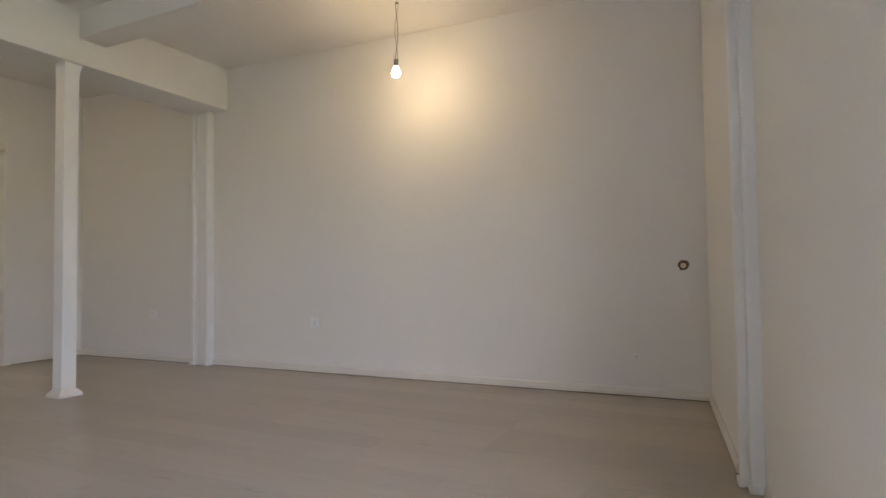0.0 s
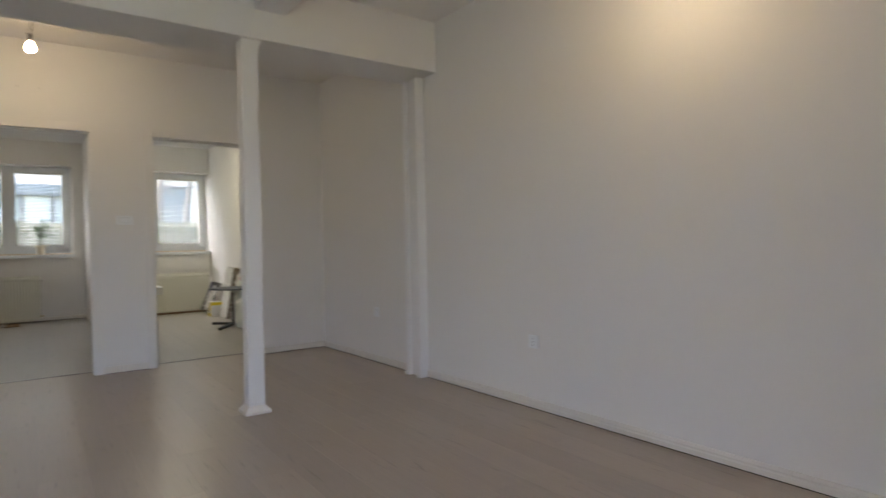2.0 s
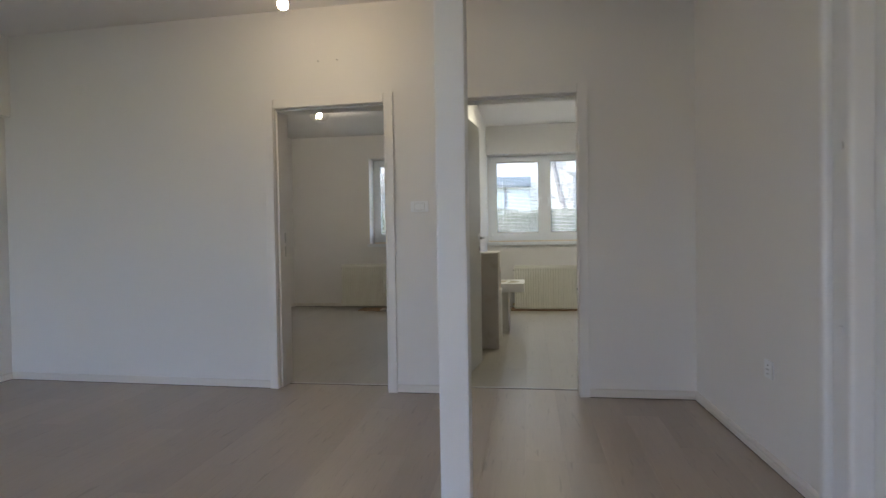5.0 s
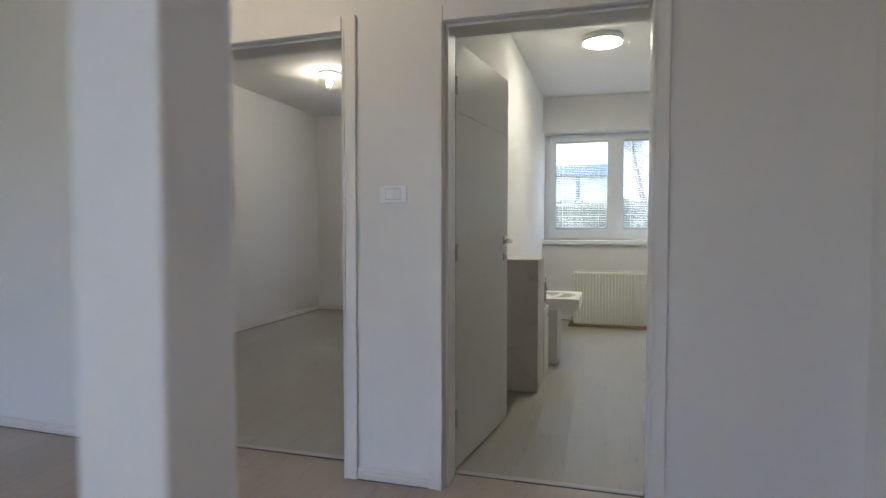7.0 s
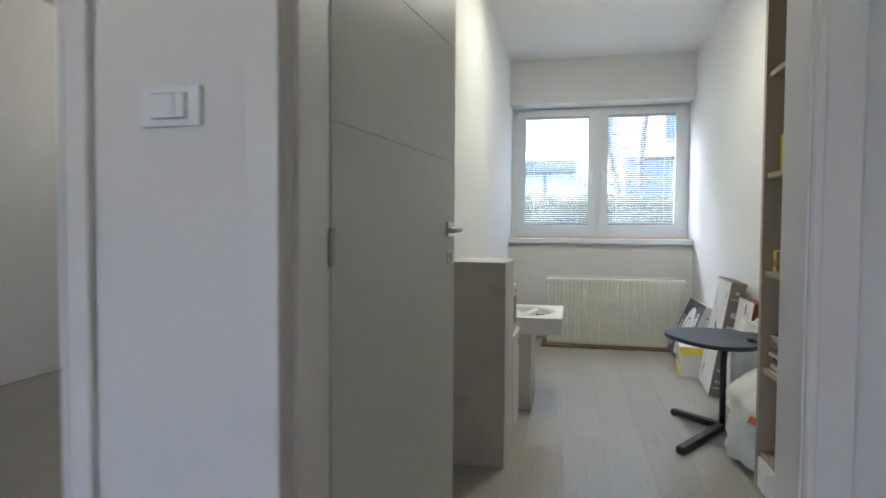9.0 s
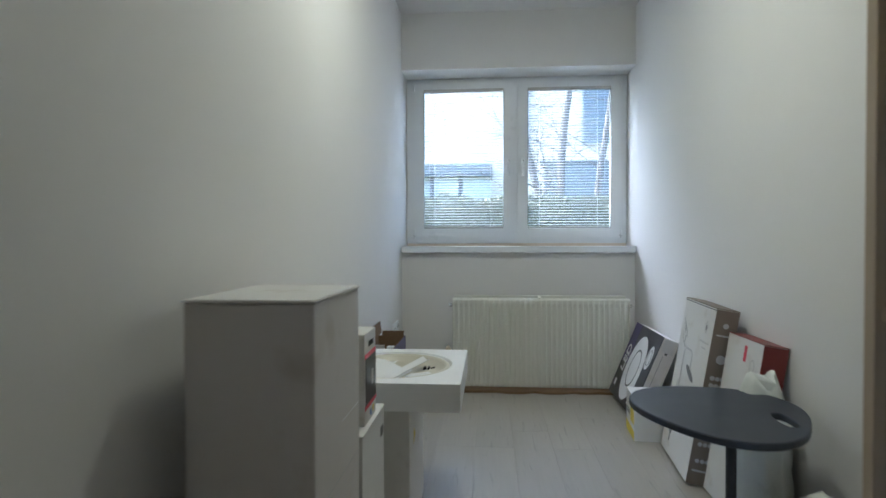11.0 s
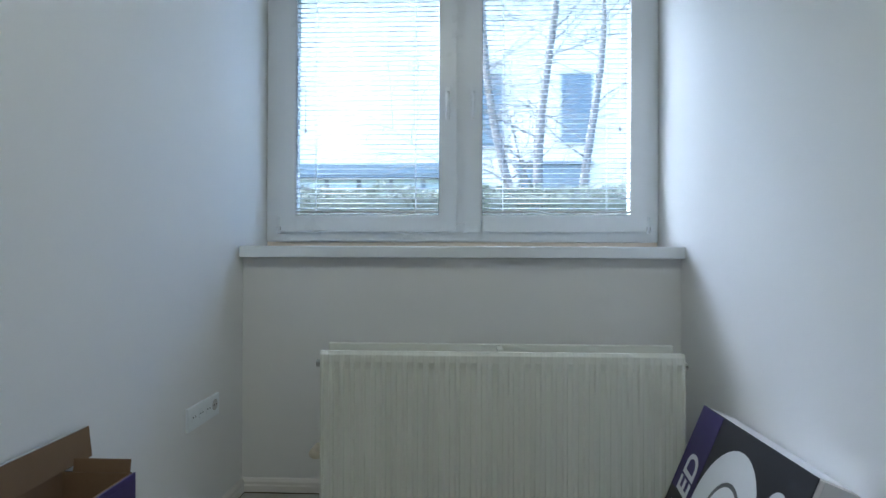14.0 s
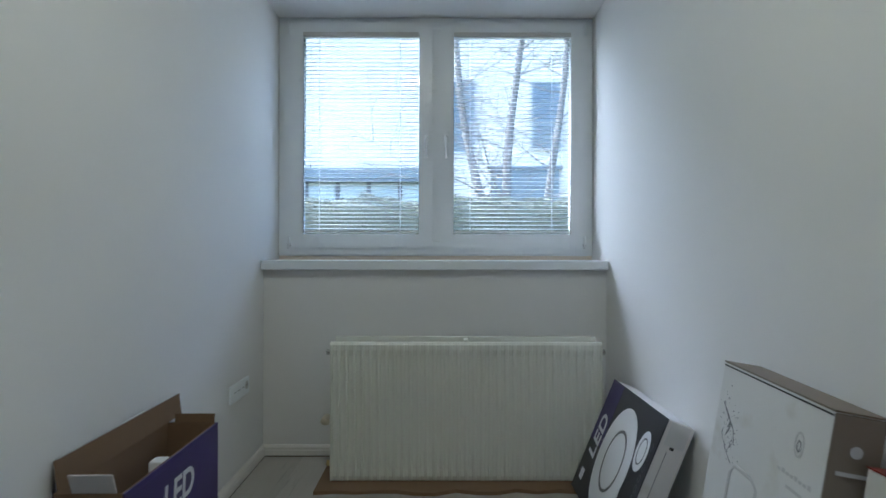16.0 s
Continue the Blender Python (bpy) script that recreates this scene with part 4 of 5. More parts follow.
for cx, cz, r in ((-0.056, 0.67, 0.014), (-0.06, 0.53, 0.024), (-0.035, 0.45, 0.012), (-0.06, 0.45, 0.012), (-0.085, 0.45, 0.012), (-0.035, 0.42, 0.012), (-0.06, 0.42, 0.012),
                  (-0.085, 0.42, 0.012), (-0.045, 0.39, 0.012), (-0.07, 0.39, 0.012), (-0.06, 0.24, 0.022), (-0.035, 0.17, 0.011), (-0.06, 0.17, 0.011), (-0.085, 0.17, 0.011),
                  (-0.035, 0.10, 0.011), (-0.06, 0.10, 0.011), (-0.085, 0.10, 0.011)):
    side_dot(cx * 0.8, cz, r * 0.8, bd, INKPALE)
part("printed_line", boxes((0.015, 0.075, -0.1938, -0.193, 0.625, 0.632)), INKPALE, bd)
part("printed_line", boxes((0.015, 0.075, -0.1938, -0.193, 0.055, 0.062)), INKPALE, bd)

# white and dark red carton with tape
rc = thing("red_white_carton", pose(-0.143, 2.785, 0.0135, 0, 9, 0), "white and dark red carton tied with white tape", "carton")
bd = part("carton_body", rbox(0, 0.085, -0.15, 0.15, 0, 0.645, 0.003), BOXWHITE, rc, "white printed carton front")
part("narrow_side", rbox(0, 0.086, -0.1525, -0.1502, 0.0, 0.644, 0.001), DEEPRED, rc, "dark red narrow side")
part("carton_lid", boxes((-0.001, 0.086, -0.151, 0.151, 0.6452, 0.648)), DEEPRED, rc, "dark red lid")
part("tape_band", boxes((-0.0022, -0.0004, -0.1545, 0.151, 0.395, 0.41), (-0.0022, 0.087, -0.1550, -0.1528, 0.395, 0.41)), PAPER, rc, "white packing band")
for z in (0.56, 0.33):
    part("printed_tab", panel(-0.0004, -0.03, -0.008, z, z + 0.06), PINKRED, bd, "pink-red printed tab")
part("printed_emblem", disc(-0.085, 0.55, 0.018, 0.03, 0.0008, -0.0006, 20, 0.8), INKPALE, bd)
part("printed_line", panel(-0.0003, -0.13, -0.05, 0.475, 0.483), INKPALE, bd)
bm = bmesh.new()
for k in range(50):
    cy, cz, s = rng.gauss(0.02, 0.03), rng.gauss(0.27, 0.025), rng.uniform(0.0012, 0.0045)
    box(bm, -0.0008, -0.0002, cy - s, cy + s, cz - s, cz + s * rng.uniform(1, 2.5))
part("printed_splash", bm, INKGREY, bd)

# small yellow and white carton
yc = thing("yellow_white_carton", pose(-0.17, 3.605, 0, 0, 0, -4), "small white and yellow carton on the floor", "carton")
bd = part("carton_body", rbox(-0.105, 0.105, -0.12, 0.12, 0, 0.22, 0.003), BOXWHITE, yc)
part("printed_wedge", prism(bmesh.new(), [(-0.05, 0.0), (0.05, 0.0), (0.05, 0.06), (0.0, 0.11), (-0.05, 0.14)], 0, 0.0007), YELLOW, bd, "yellow print", at=pose(-0.1055, -0.065, 0.08, 90, 0, -90))
part("printed_wedge", boxes((-0.1058, -0.1052, -0.119, 0.119, 0.002, 0.05)), YELLOW, bd, "yellow print")
part("printed_stripe", boxes((-0.104, 0.104, -0.1206, -0.1202, 0.17, 0.218)), YELLOW, bd, "yellow print")
part("printed_spot", lathe([(0.018, 0), (0.018, 0.0006)], 18), INKBLACK, bd, at=pose(-0.045, 0.02, 0.2203))
part("printed_bar", boxes((-0.03, 0.03, 0.018, 0.022, 0.2203, 0.2208)), INKPALE, bd)
part("printed_block", boxes((0.03, 0.075, -0.01, 0.05, 0.2203, 0.2208)), INKBLACK, bd)
part("printed_corner", prism(bmesh.new(), [(0.03, 0.115), (0.09, 0.115), (0.09, 0.08)], 0.2203, 0.2208), YELLOW, bd, "yellow print")
for k in range(3):
    part("printed_spot", boxes((-0.1064, -0.1058, 0.07 - k * 0.035, 0.085 - k * 0.035, 0.10, 0.13)), INKBLACK, bd)

# side table with a rounded triangular top
tb = thing("side_table", pose(-0.297, 2.37, 0), "low side table, dark blue-grey top on a black foot", "table")
pts = []
for k in range(64):
    a = 2 * math.pi * k / 64
    r = 0.272 * (1 + 0.07 * math.cos(3 * (a - 0.5)))
    pts.append((r * math.cos(a) * 0.93, r * math.sin(a) * 1.08))
# the rounded top with a long grip slot cut through it near the rim
SLOT, along = Vector((0.145, -0.105)), Vector((0.05, 1.0)).normalized()
outer, inner = [], []
for p in sorted(pts, key=lambda q: math.atan2(q[1] - SLOT.y, q[0] - SLOT.x)):
    d = (Vector(p) - SLOT).normalized()
    u, v = d.dot(along), d.cross(along)
    reach = 1 / ((abs(u) / 0.065) ** 3 + (abs(v) / 0.022) ** 3) ** (1 / 3)
    outer.append(p)
    inner.append(tuple(SLOT + d * reach))
bm = bmesh.new()
loops = [[bm.verts.new((x, y, z)) for x, y in line] for line, z in ((inner, 0.478), (outer, 0.478), (outer, 0.50), (inner, 0.50))]
for a, b in zip(loops, loops[1:] + loops[:1]):
    for k in range(64):
        bm.faces.new((a[k], a[(k + 1) % 64], b[(k + 1) % 64], b[k]))
bmesh.ops.recalc_face_normals(bm, faces=bm.faces[:])
rim = [e for e in bm.edges if e.calc_face_angle(0) > 1.2]
bmesh.ops.bevel(bm, geom=rim, offset=0.005, segments=3, affect="EDGES", profile=0.5)
part("table_top", bm, SLATE, tb, "dark blue-grey lacquered top with a grip slot")
PX, PY = 0.032, -0.01
bm = bmesh.new()
tube(bm, [(PX, PY, 0.02), (PX, PY, 0.453)], 0.016, 14)
part("pole", bm, BLACKMETAL, tb)
bm = bmesh.new()
tube(bm, [(PX, PY, 0.433), (PX, PY, 0.477)], [0.02, 0.032], 14)
part("collar", bm, STEEL, tb, "steel collar under the top")
for ex, ey in ((-0.253, -0.43), (-0.183, 0.20)):
    d = Vector((ex - PX, ey - PY, 0))
    a = math.degrees(math.atan2(d.y, d.x))
    ft = part("foot_bar", rbox(-0.015, d.length, -0.021, 0.021, 0.006, 0.036, 0.006), BLACKMETAL, tb, at=pose(PX, PY, 0, 0, 0, a))
    part("end_pad", rbox(d.length - 0.03, d.length - 0.004, -0.018, 0.018, 0.0, 0.0065, 0.002), RUBBER, ft)


# ---- left side of the store room ----
wc = thing("tall_carton", pose(-1.505, 1.765, 0), "tall greyish white carton standing behind the door", "carton")
bd = part("carton_body", rbox(-0.10, 0.16, -0.185, 0.185, 0, 0.908, 0.005), BOXGREY, wc)
part("carton_lid", rbox(-0.103, 0.163, -0.188, 0.188, 0.909, 0.914, 0.0015), BOXGREY, wc, "pale brown lid edge")
part("lid_paper", boxes((-0.098, 0.158, -0.183, 0.183, 0.9143, 0.9155)), BOXWHITE, wc, "pale beige lid")
part("sealing_tape", boxes((0.1602, 0.1608, -0.184, 0.184, 0.50, 0.503)), INKPALE, bd)
part("carton_seam", boxes((0.1602, 0.1607, 0.02, 0.17, 0.62, 0.623)), INKWHITE, bd)

pc = thing("printed_carton", pose(-1.50, 2.11, 0.5155), "carton with black and red lamp print", "carton")
bd = part("carton_body", rbox(-0.15, 0.145, -0.05, 0.10, 0, 0.2545, 0.003), BOXWHITE, pc)
S = 0.1456
part("black_print", boxes((S, S + 0.0008, -0.042, 0.098, 0.055, 0.185)), INKBLACK, bd, "black picture panel")
for z0, z1 in ((0.185, 0.198), (0.042, 0.055)):
    part("red_stripe", boxes((S, S + 0.0008, -0.05, 0.10, z0, z1)), PINKRED, bd, "red printed stripe")
part("red_stripe", boxes((-0.03, 0.0, -0.049, 0.099, 0.2547, 0.2553)), PINKRED, bd, "red printed stripe")
part("black_stripe", boxes((-0.098, -0.09, -0.049, 0.099, 0.2547, 0.2553)), INKBLACK, bd, "thin black printed stripe")
part("printed_block", boxes((0.05, 0.085, 0.02, 0.07, 0.2547, 0.2553)), INKGREY, bd)
part("printed_lamp", disc(-0.045, 0.12, 0.014, 0.024, 0.0006, 0, 20), INKPALE, bd, at=Matrix.Translation((S + 0.0009, 0, 0)) @ pose(0, 0, 0, 0, 0, 180))
part("printed_bars", boxes(*[(S, S + 0.0008, 0.0 + k * 0.011, 0.0075 + k * 0.011, 0.213, 0.228) for k in range(6)]), INKBLACK, bd)
part("printed_spot", boxes((S, S + 0.0008, 0.02, 0.035, 0.012, 0.03)), INKBLUE, bd, "blue printed spot")
part("printed_spot", boxes((S, S + 0.0008, 0.05, 0.066, 0.016, 0.034)), YELLOW, bd, "yellow printed spot")
lc = thing("low_carton", pose(-1.505, 2.14, 0), "plain white carton below the printed one", "carton")
bd = part("carton_body", rbox(-0.155, 0.16, -0.155, 0.15, 0, 0.5108, 0.003), BOXWHITE, lc)
part("carton_lid", boxes((-0.156, 0.162, -0.157, 0.152, 0.511, 0.515)), BOXWHITE, lc)
part("printed_mark", boxes((0.1605, 0.1612, 0.09, 0.13, 0.43, 0.46)), INKBLACK, bd)

# wash basin in a polystyrene tray, on a carton
st = thing("basin_carton", pose(-1.43, 2.66, 0), "off-white carton carrying the packed wash basin", "carton")
bd = part("carton_body", rbox(-0.15, 0.145, -0.22, 0.18, 0, 0.455, 0.004), BOXWHITE, st)
part("printed_arrow", prism(bmesh.new(), [(-0.02, -0.028), (0.02, 0.0), (-0.02, 0.028)], 0, 0.0008), YELLOW, bd, "yellow printed arrow", at=pose(0.1455, -0.10, 0.33, 90, 0, 90))
part("hand_hole", boxes((-0.02, 0.0, -0.2212, -0.2203, 0.20, 0.225)), INKBLACK, bd)
part("printed_mark", boxes((-0.06, -0.045, -0.2212, -0.2203, 0.03, 0.05)), INKGREY, bd)
part("printed_mark", boxes((0.02, 0.045, -0.2212, -0.2203, 0.34, 0.36)), YELLOW, bd)
X0, X1, Y0, Y1, T0, T1 = -1.668, -1.11, 2.40, 2.995, 0.458, 0.552
bs = thing("packed_wash_basin", pose(0, 0, 0), "cream wash basin set in a white polystyrene block", "wash basin")
bm = bmesh.new()
n = 48
cx, cy, ra, rb = -1.375, 2.70, 0.218, 0.235
hole_, hole2, edge, edge0 = [], [], [], []
for k in range(n):
    a = 2 * math.pi * k / n
    c, s = math.cos(a), math.sin(a)
    hole_.append(bm.verts.new((cx + ra * c, cy + rb * s, T1)))
    hole2.append(bm.verts.new((cx + (ra - 0.012) * c, cy + (rb - 0.012) * s, T1 - 0.03)))
    f = 1 / max(abs(c) / (1 if c < 0 else 1), abs(s))
    ux, uy = c * f, s * f
    ex_, ey_ = (X1 if ux > 0 else X0), (Y1 if uy > 0 else Y0)
    px, py = cx + abs(ux) * (ex_ - cx), cy + abs(uy) * (ey_ - cy)
    edge.append(bm.verts.new((px, py, T1)))
    edge0.append(bm.verts.new((px, py, T0)))
for k in range(n):
    j = (k + 1) % n
    bm.faces.new((hole_[k], hole_[j], edge[j], edge[k]))
    bm.faces.new((edge[k], edge[j], edge0[j], edge0[k]))
    bm.faces.new((hole2[k], hole2[j], hole_[j], hole_[k]))
bm.faces.new(edge0)
bmesh.ops.recalc_face_normals(bm, faces=bm.faces[:])
part("polystyrene_tray", bm, FOAM, bs, "white polystyrene block")
prof = [(1.0, -0.022), (0.985, -0.006), (0.93, -0.004), (0.90, -0.012), (0.86, -0.026), (0.72, -0.040), (0.35, -0.048), (0.05, -0.05)]
bm = bmesh.new()
rings = [[bm.verts.new((cx + (ra - 0.008) * r * math.cos(2 * math.pi * k / n), cy + (rb - 0.008) * r * math.sin(2 * math.pi * k / n), T1 + z)) for k in range(n)] for r, z in prof]
for a, b in zip(rings, rings[1:]):
    for k in range(n):
        f = bm.faces.new((a[k], a[(k + 1) % n], b[(k + 1) % n], b[k]))
        f.smooth = True
bm.faces.new(rings[-1])
bmesh.ops.recalc_face_normals(bm, faces=bm.faces[:])
part("basin_bowl", bm, CERAMIC, bs, "cream glazed oval bowl")


def folded_paper(x, y, z, w, d, rz, tilt, label):
    bm = bmesh.new()
    rows = [[bm.verts.new((-w / 2 + w * i / 4, -d / 2 + d * j / 3, 0.006 * math.sin(i * 1.5) + 0.003 * j)) for j in range(4)] for i in range(5)]
    for a, b in zip(rows, rows[1:]):
        for j in range(3):
            bm.faces.new((a[j], a[j + 1], b[j + 1], b[j]))
    ex = bmesh.ops.extrude_face_region(bm, geom=bm.faces[:])
    for v in ex["geom"]:
        if isinstance(v, bmesh.types.BMVert):
            v.co.z += 0.003
    bmesh.ops.recalc_face_normals(bm, faces=bm.faces[:])
    return solid("instruction_sheet", bm, PAPER, label, "paper", at=pose(x, y, z, tilt[0], tilt[1], rz))


folded_paper(-1.44, 2.63, 0.522, 0.17, 0.25, -24, (4, 9), "folded white instruction sheet lying in the basin")
folded_paper(-1.47, 2.80, 0.512, 0.12, 0.14, -25, (4, -8), "crumpled white paper lying in the basin")
folded_paper(-1.35, 2.68, 0.524, 0.04, 0.33, -27, (5, 0), "white folded leaflet lying in the basin")
bagp = lathe([(0.01, 0.022), (0.03, 0.018), (0.045, 0.006), (0.045, 0.0)], 14)
for v in bagp.verts:
    v.co.x *= 1.5
    v.co.z = 0.55 * v.co.z + 0.009 * noise.noise(v.co * 55)
solid("fitting_bag", bagp, PAPER, "small clear bag with white fittings", "bag", at=pose(-1.27, 2.68, 0.507, 0, 0, 20))
bm = bmesh.new()
rng = random.Random(4)
for k in range(7):
    a = rng.uniform(0, 6.28)
    p = Vector((rng.uniform(-0.02, 0.02), rng.uniform(-0.012, 0.012), 0.006))
    tube(bm, [p, p + Vector((0.016 * math.cos(a), 0.016 * math.sin(a), 0.006))], 0.0035, 6)
solid("screws_and_plugs", bm, INKBLACK, "small dark screws and plugs in the basin", "screws", at=pose(-1.26, 2.79, 0.508), kind="stuff")

# open purple carton by the wall
oc = thing("open_led_carton", pose(-1.575, 3.53, 0, 0, 0, 0), "open purple LED carton with brown inside and raised flaps", "carton")
BX0, BX1, BY0, BY1, BH, t = -0.08, 0.08, -0.30, 0.24, 0.48, 0.004
part("outer_side", rbox(BX1 - t, BX1, BY0, BY1, 0, BH, 0.001), PURPLE, oc, "purple printed side")
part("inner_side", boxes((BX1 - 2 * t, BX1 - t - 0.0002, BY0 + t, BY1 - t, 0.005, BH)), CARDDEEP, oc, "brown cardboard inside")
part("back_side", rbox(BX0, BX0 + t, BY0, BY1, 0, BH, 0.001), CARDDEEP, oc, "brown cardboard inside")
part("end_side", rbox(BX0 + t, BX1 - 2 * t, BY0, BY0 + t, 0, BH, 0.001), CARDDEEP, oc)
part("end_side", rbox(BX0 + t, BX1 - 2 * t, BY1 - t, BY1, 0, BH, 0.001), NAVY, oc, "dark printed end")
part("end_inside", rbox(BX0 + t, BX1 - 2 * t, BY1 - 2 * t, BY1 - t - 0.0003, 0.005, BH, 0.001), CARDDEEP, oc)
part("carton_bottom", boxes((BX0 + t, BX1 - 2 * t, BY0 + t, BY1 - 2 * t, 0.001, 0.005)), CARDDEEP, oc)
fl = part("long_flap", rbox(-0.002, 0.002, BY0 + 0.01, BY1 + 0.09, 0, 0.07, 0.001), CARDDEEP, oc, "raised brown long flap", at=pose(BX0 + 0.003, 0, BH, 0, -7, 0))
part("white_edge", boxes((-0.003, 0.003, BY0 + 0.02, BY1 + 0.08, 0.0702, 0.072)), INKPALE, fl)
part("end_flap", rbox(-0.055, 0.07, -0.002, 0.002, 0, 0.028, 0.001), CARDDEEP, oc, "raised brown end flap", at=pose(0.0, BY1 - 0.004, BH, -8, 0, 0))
part("near_flap", rbox(-0.05, 0.05, -0.002, 0.002, 0, 0.05, 0.001), BOXGREY, oc, "pale end flap", at=pose(0.01, BY0 + 0.005, BH, 20, 0, 0))
part("foam_corner", rbox(0.03, 0.068, -0.10, -0.055, BH - 0.05, BH - 0.002, 0.006), FOAM, oc, "white foam corner")
fr = part("printed_front", boxes((BX1 + 0.0002, BX1 + 0.001, BY0 + 0.02, BY1 - 0.002, 0.002, BH * 0.97)), PURPLE, oc, "purple printed front")
lettering("LED", 0.105, INKWHITE, fr, Matrix.Translation((BX1 + 0.0018, -0.125, 0.345)) @ pose(0, 0, 0, 90, 0, 90), shear=0.1)

# socket strip on the left wall
ss = thing("socket_strip", pose(WX0, 4.464, 0.415, 0, 0, 90), "white four-gang socket strip on the wall", "socket")
part("cover_plate", rbox(-0.115, 0.115, -0.011, -0.0005, -0.038, 0.038, 0.003), PVC, ss)
for k in range(4):
    x = -0.078 + k * 0.052
    part("socket_ring", lathe([(0.019, 0), (0.019, 0.0012), (0.0175, 0.0014), (0.016, 0.0004)], 20), PVC if k < 3 else INKPALE, ss, at=pose(x, -0.0112, 0.004, 90))
    for dx in (-0.008, 0.008):
        part("contact_hole", lathe([(0.0024, 0), (0.0024, 0.0012)], 8), INKBLACK, ss, at=pose(x + dx, -0.0128, 0.004, 90))


# ---- book shelf ----
SX0, SX1, SY0, SY1 = -0.308, WX1 - 0.002, 0.72, 1.66
bk = thing("book_shelf", pose(0, 0, 0), "light oak book shelf, half full, with a white lower drawer", "shelf")
part("side_panel", rbox(SX0, SX1, SY1 - 0.03, SY1, 0, 2.02, 0.002), OAK, bk)
part("side_panel", rbox(SX0, SX1, SY0, SY0 + 0.03, 0, 2.02, 0.002), OAK, bk)
part("top_board", rbox(SX0, SX1, SY0 + 0.03, SY1 - 0.03, 1.99, 2.02, 0.002), OAK, bk)
part("back_panel", rbox(SX1 - 0.008, SX1, SY0 + 0.03, SY1 - 0.03, 0.02, 1.99, 0.001), OAKDARK, bk)
LEVELS = (0.16, 0.505, 0.90, 1.295, 1.70)
for z in LEVELS:
    part("shelf_board", rbox(SX0 + 0.012, SX1 - 0.009, SY0 + 0.031, SY1 - 0.031, z - 0.022, z, 0.002), OAK, bk)
part("drawer_front", rbox(SX0 + 0.002, SX0 + 0.02, SY0 + 0.032, SY1 - 0.032, 0.012, 0.136, 0.002), PVC, bk, "white drawer front")
bm = bmesh.new()
tube(bm, [(SX0 + 0.002, 1.13, 0.075), (SX0 - 0.022, 1.13, 0.075), (SX0 - 0.026, 1.135, 0.075), (SX0 - 0.026, 1.265, 0.075), (SX0 - 0.022, 1.27, 0.075), (SX0 + 0.002, 1.27, 0.075)], 0.005, 8)
part("drawer_handle", bm, STEEL, bk, "steel bow handle")


def book(y, z, th, h, d, mat, label, lean=0, x=None):
    """A standing book: cover shell and paper block; the spine faces the room."""
    root = thing("book", pose((x if x is not None else SX0 + 0.05), y, z, lean, 0, 0), label, "book", "books on the shelf")
    part("cover", boxes((0, 0.003, 0, th, 0, h), (0.0031, d, 0, 0.0025, 0, h), (0.0031, d, th - 0.0025, th, 0, h)), mat, root)
    part("pages", boxes((0.0035, d - 0.004, 0.0027, th - 0.0027, 0.003, h - 0.003)), PAPER, root)
    part("spine_title", boxes((-0.0008, -0.0001, th * 0.3, th * 0.7, h * 0.35, h * 0.8)), INKPALE, root)
    return root


z = LEVELS[3]
y = SY1 - 0.09
TEAL = material("teal_book_cover", (0.05, 0.14, 0.19), 0.4, 0.15, 8)
GREYB = material("grey_blue_book_cover", (0.22, 0.27, 0.32), 0.45, 0.12, 8)
for th, h, mat, lab in ((0.03, 0.27, TEAL, "dark teal book standing on the shelf"), (0.03, 0.25, GREYB, "grey-blue book standing on the shelf"), (0.025, 0.24, TAUPE, "brown book standing on the shelf"),
                        (0.04, 0.26, BOXWHITE, "pale book standing on the shelf"), (0.03, 0.23, DEEPRED, "dark red book standing on the shelf")):
    book(y - th, z, th, h, 0.2, mat, lab, x=SX0 + 0.11)
    y -= th + 0.003
yb = thing("yellow_booklet", pose(SX0 + 0.04, SY1 - 0.115, z), "yellow ring booklet leaning on the books", "booklet")
part("booklet_cover", rbox(0, 0.006, -0.03, 0.03, 0, 0.145, 0.001), YELLOW, yb)
part("booklet_holes", boxes(*[(-0.0006, -0.0001, 0.012, 0.018, 0.02 + k * 0.045, 0.028 + k * 0.045) for k in range(3)]), INKBLACK, yb)
cb = thing("card_pack", pose(SX0 + 0.03, SY1 - 0.18, z, 0, 0, 0), "white notched card pack on the shelf", "card pack")
part("pack_body", rbox(0, 0.05, -0.06, 0.035, 0, 0.12, 0.002), BOXWHITE, cb)
part("pack_notches", boxes(*[(-0.0007, -0.0001, -0.055, -0.025, 0.02 + k * 0.017, 0.024 + k * 0.017) for k in range(6)]), INKBLACK, cb)
part("pack_print", boxes((-0.0007, -0.0001, 0.0, 0.02, 0.06, 0.085)), INKGREY, cb)
z = LEVELS[2]
book(SY1 - 0.165, z, 0.035, 0.25, 0.2, INKBLACK, "black book with a pale spine title", x=SX0 + 0.10)
book(SY1 - 0.21, z, 0.04, 0.24, 0.2, GREYB, "grey book standing on the shelf", x=SX0 + 0.10)
book(SY1 - 0.25, z, 0.035, 0.26, 0.2, DEEPRED, "dark red book standing on the shelf", x=SX0 + 0.10)
gb = thing("game_box", pose(SX0 + 0.03, SY1 - 0.10, z), "yellow and purple game box on the shelf", "box")
part("box_body", rbox(0, 0.06, -0.035, 0.035, 0, 0.085, 0.002), YELLOW, gb)
part("box_print", boxes((-0.0007, -0.0001, -0.034, -0.006, 0.003, 0.082)), PURPLE, gb, "purple printed half")
part("box_print", boxes((-0.0008, -0.0001, 0.004, 0.028, 0.02, 0.05)), CARD, gb)
gb = thing("game_box", pose(SX0 + 0.03, SY1 - 0.18, z), "blue and white small box on the shelf", "box")
part("box_body", rbox(0, 0.08, -0.04, 0.038, 0, 0.09, 0.002), INKBLUE, gb)
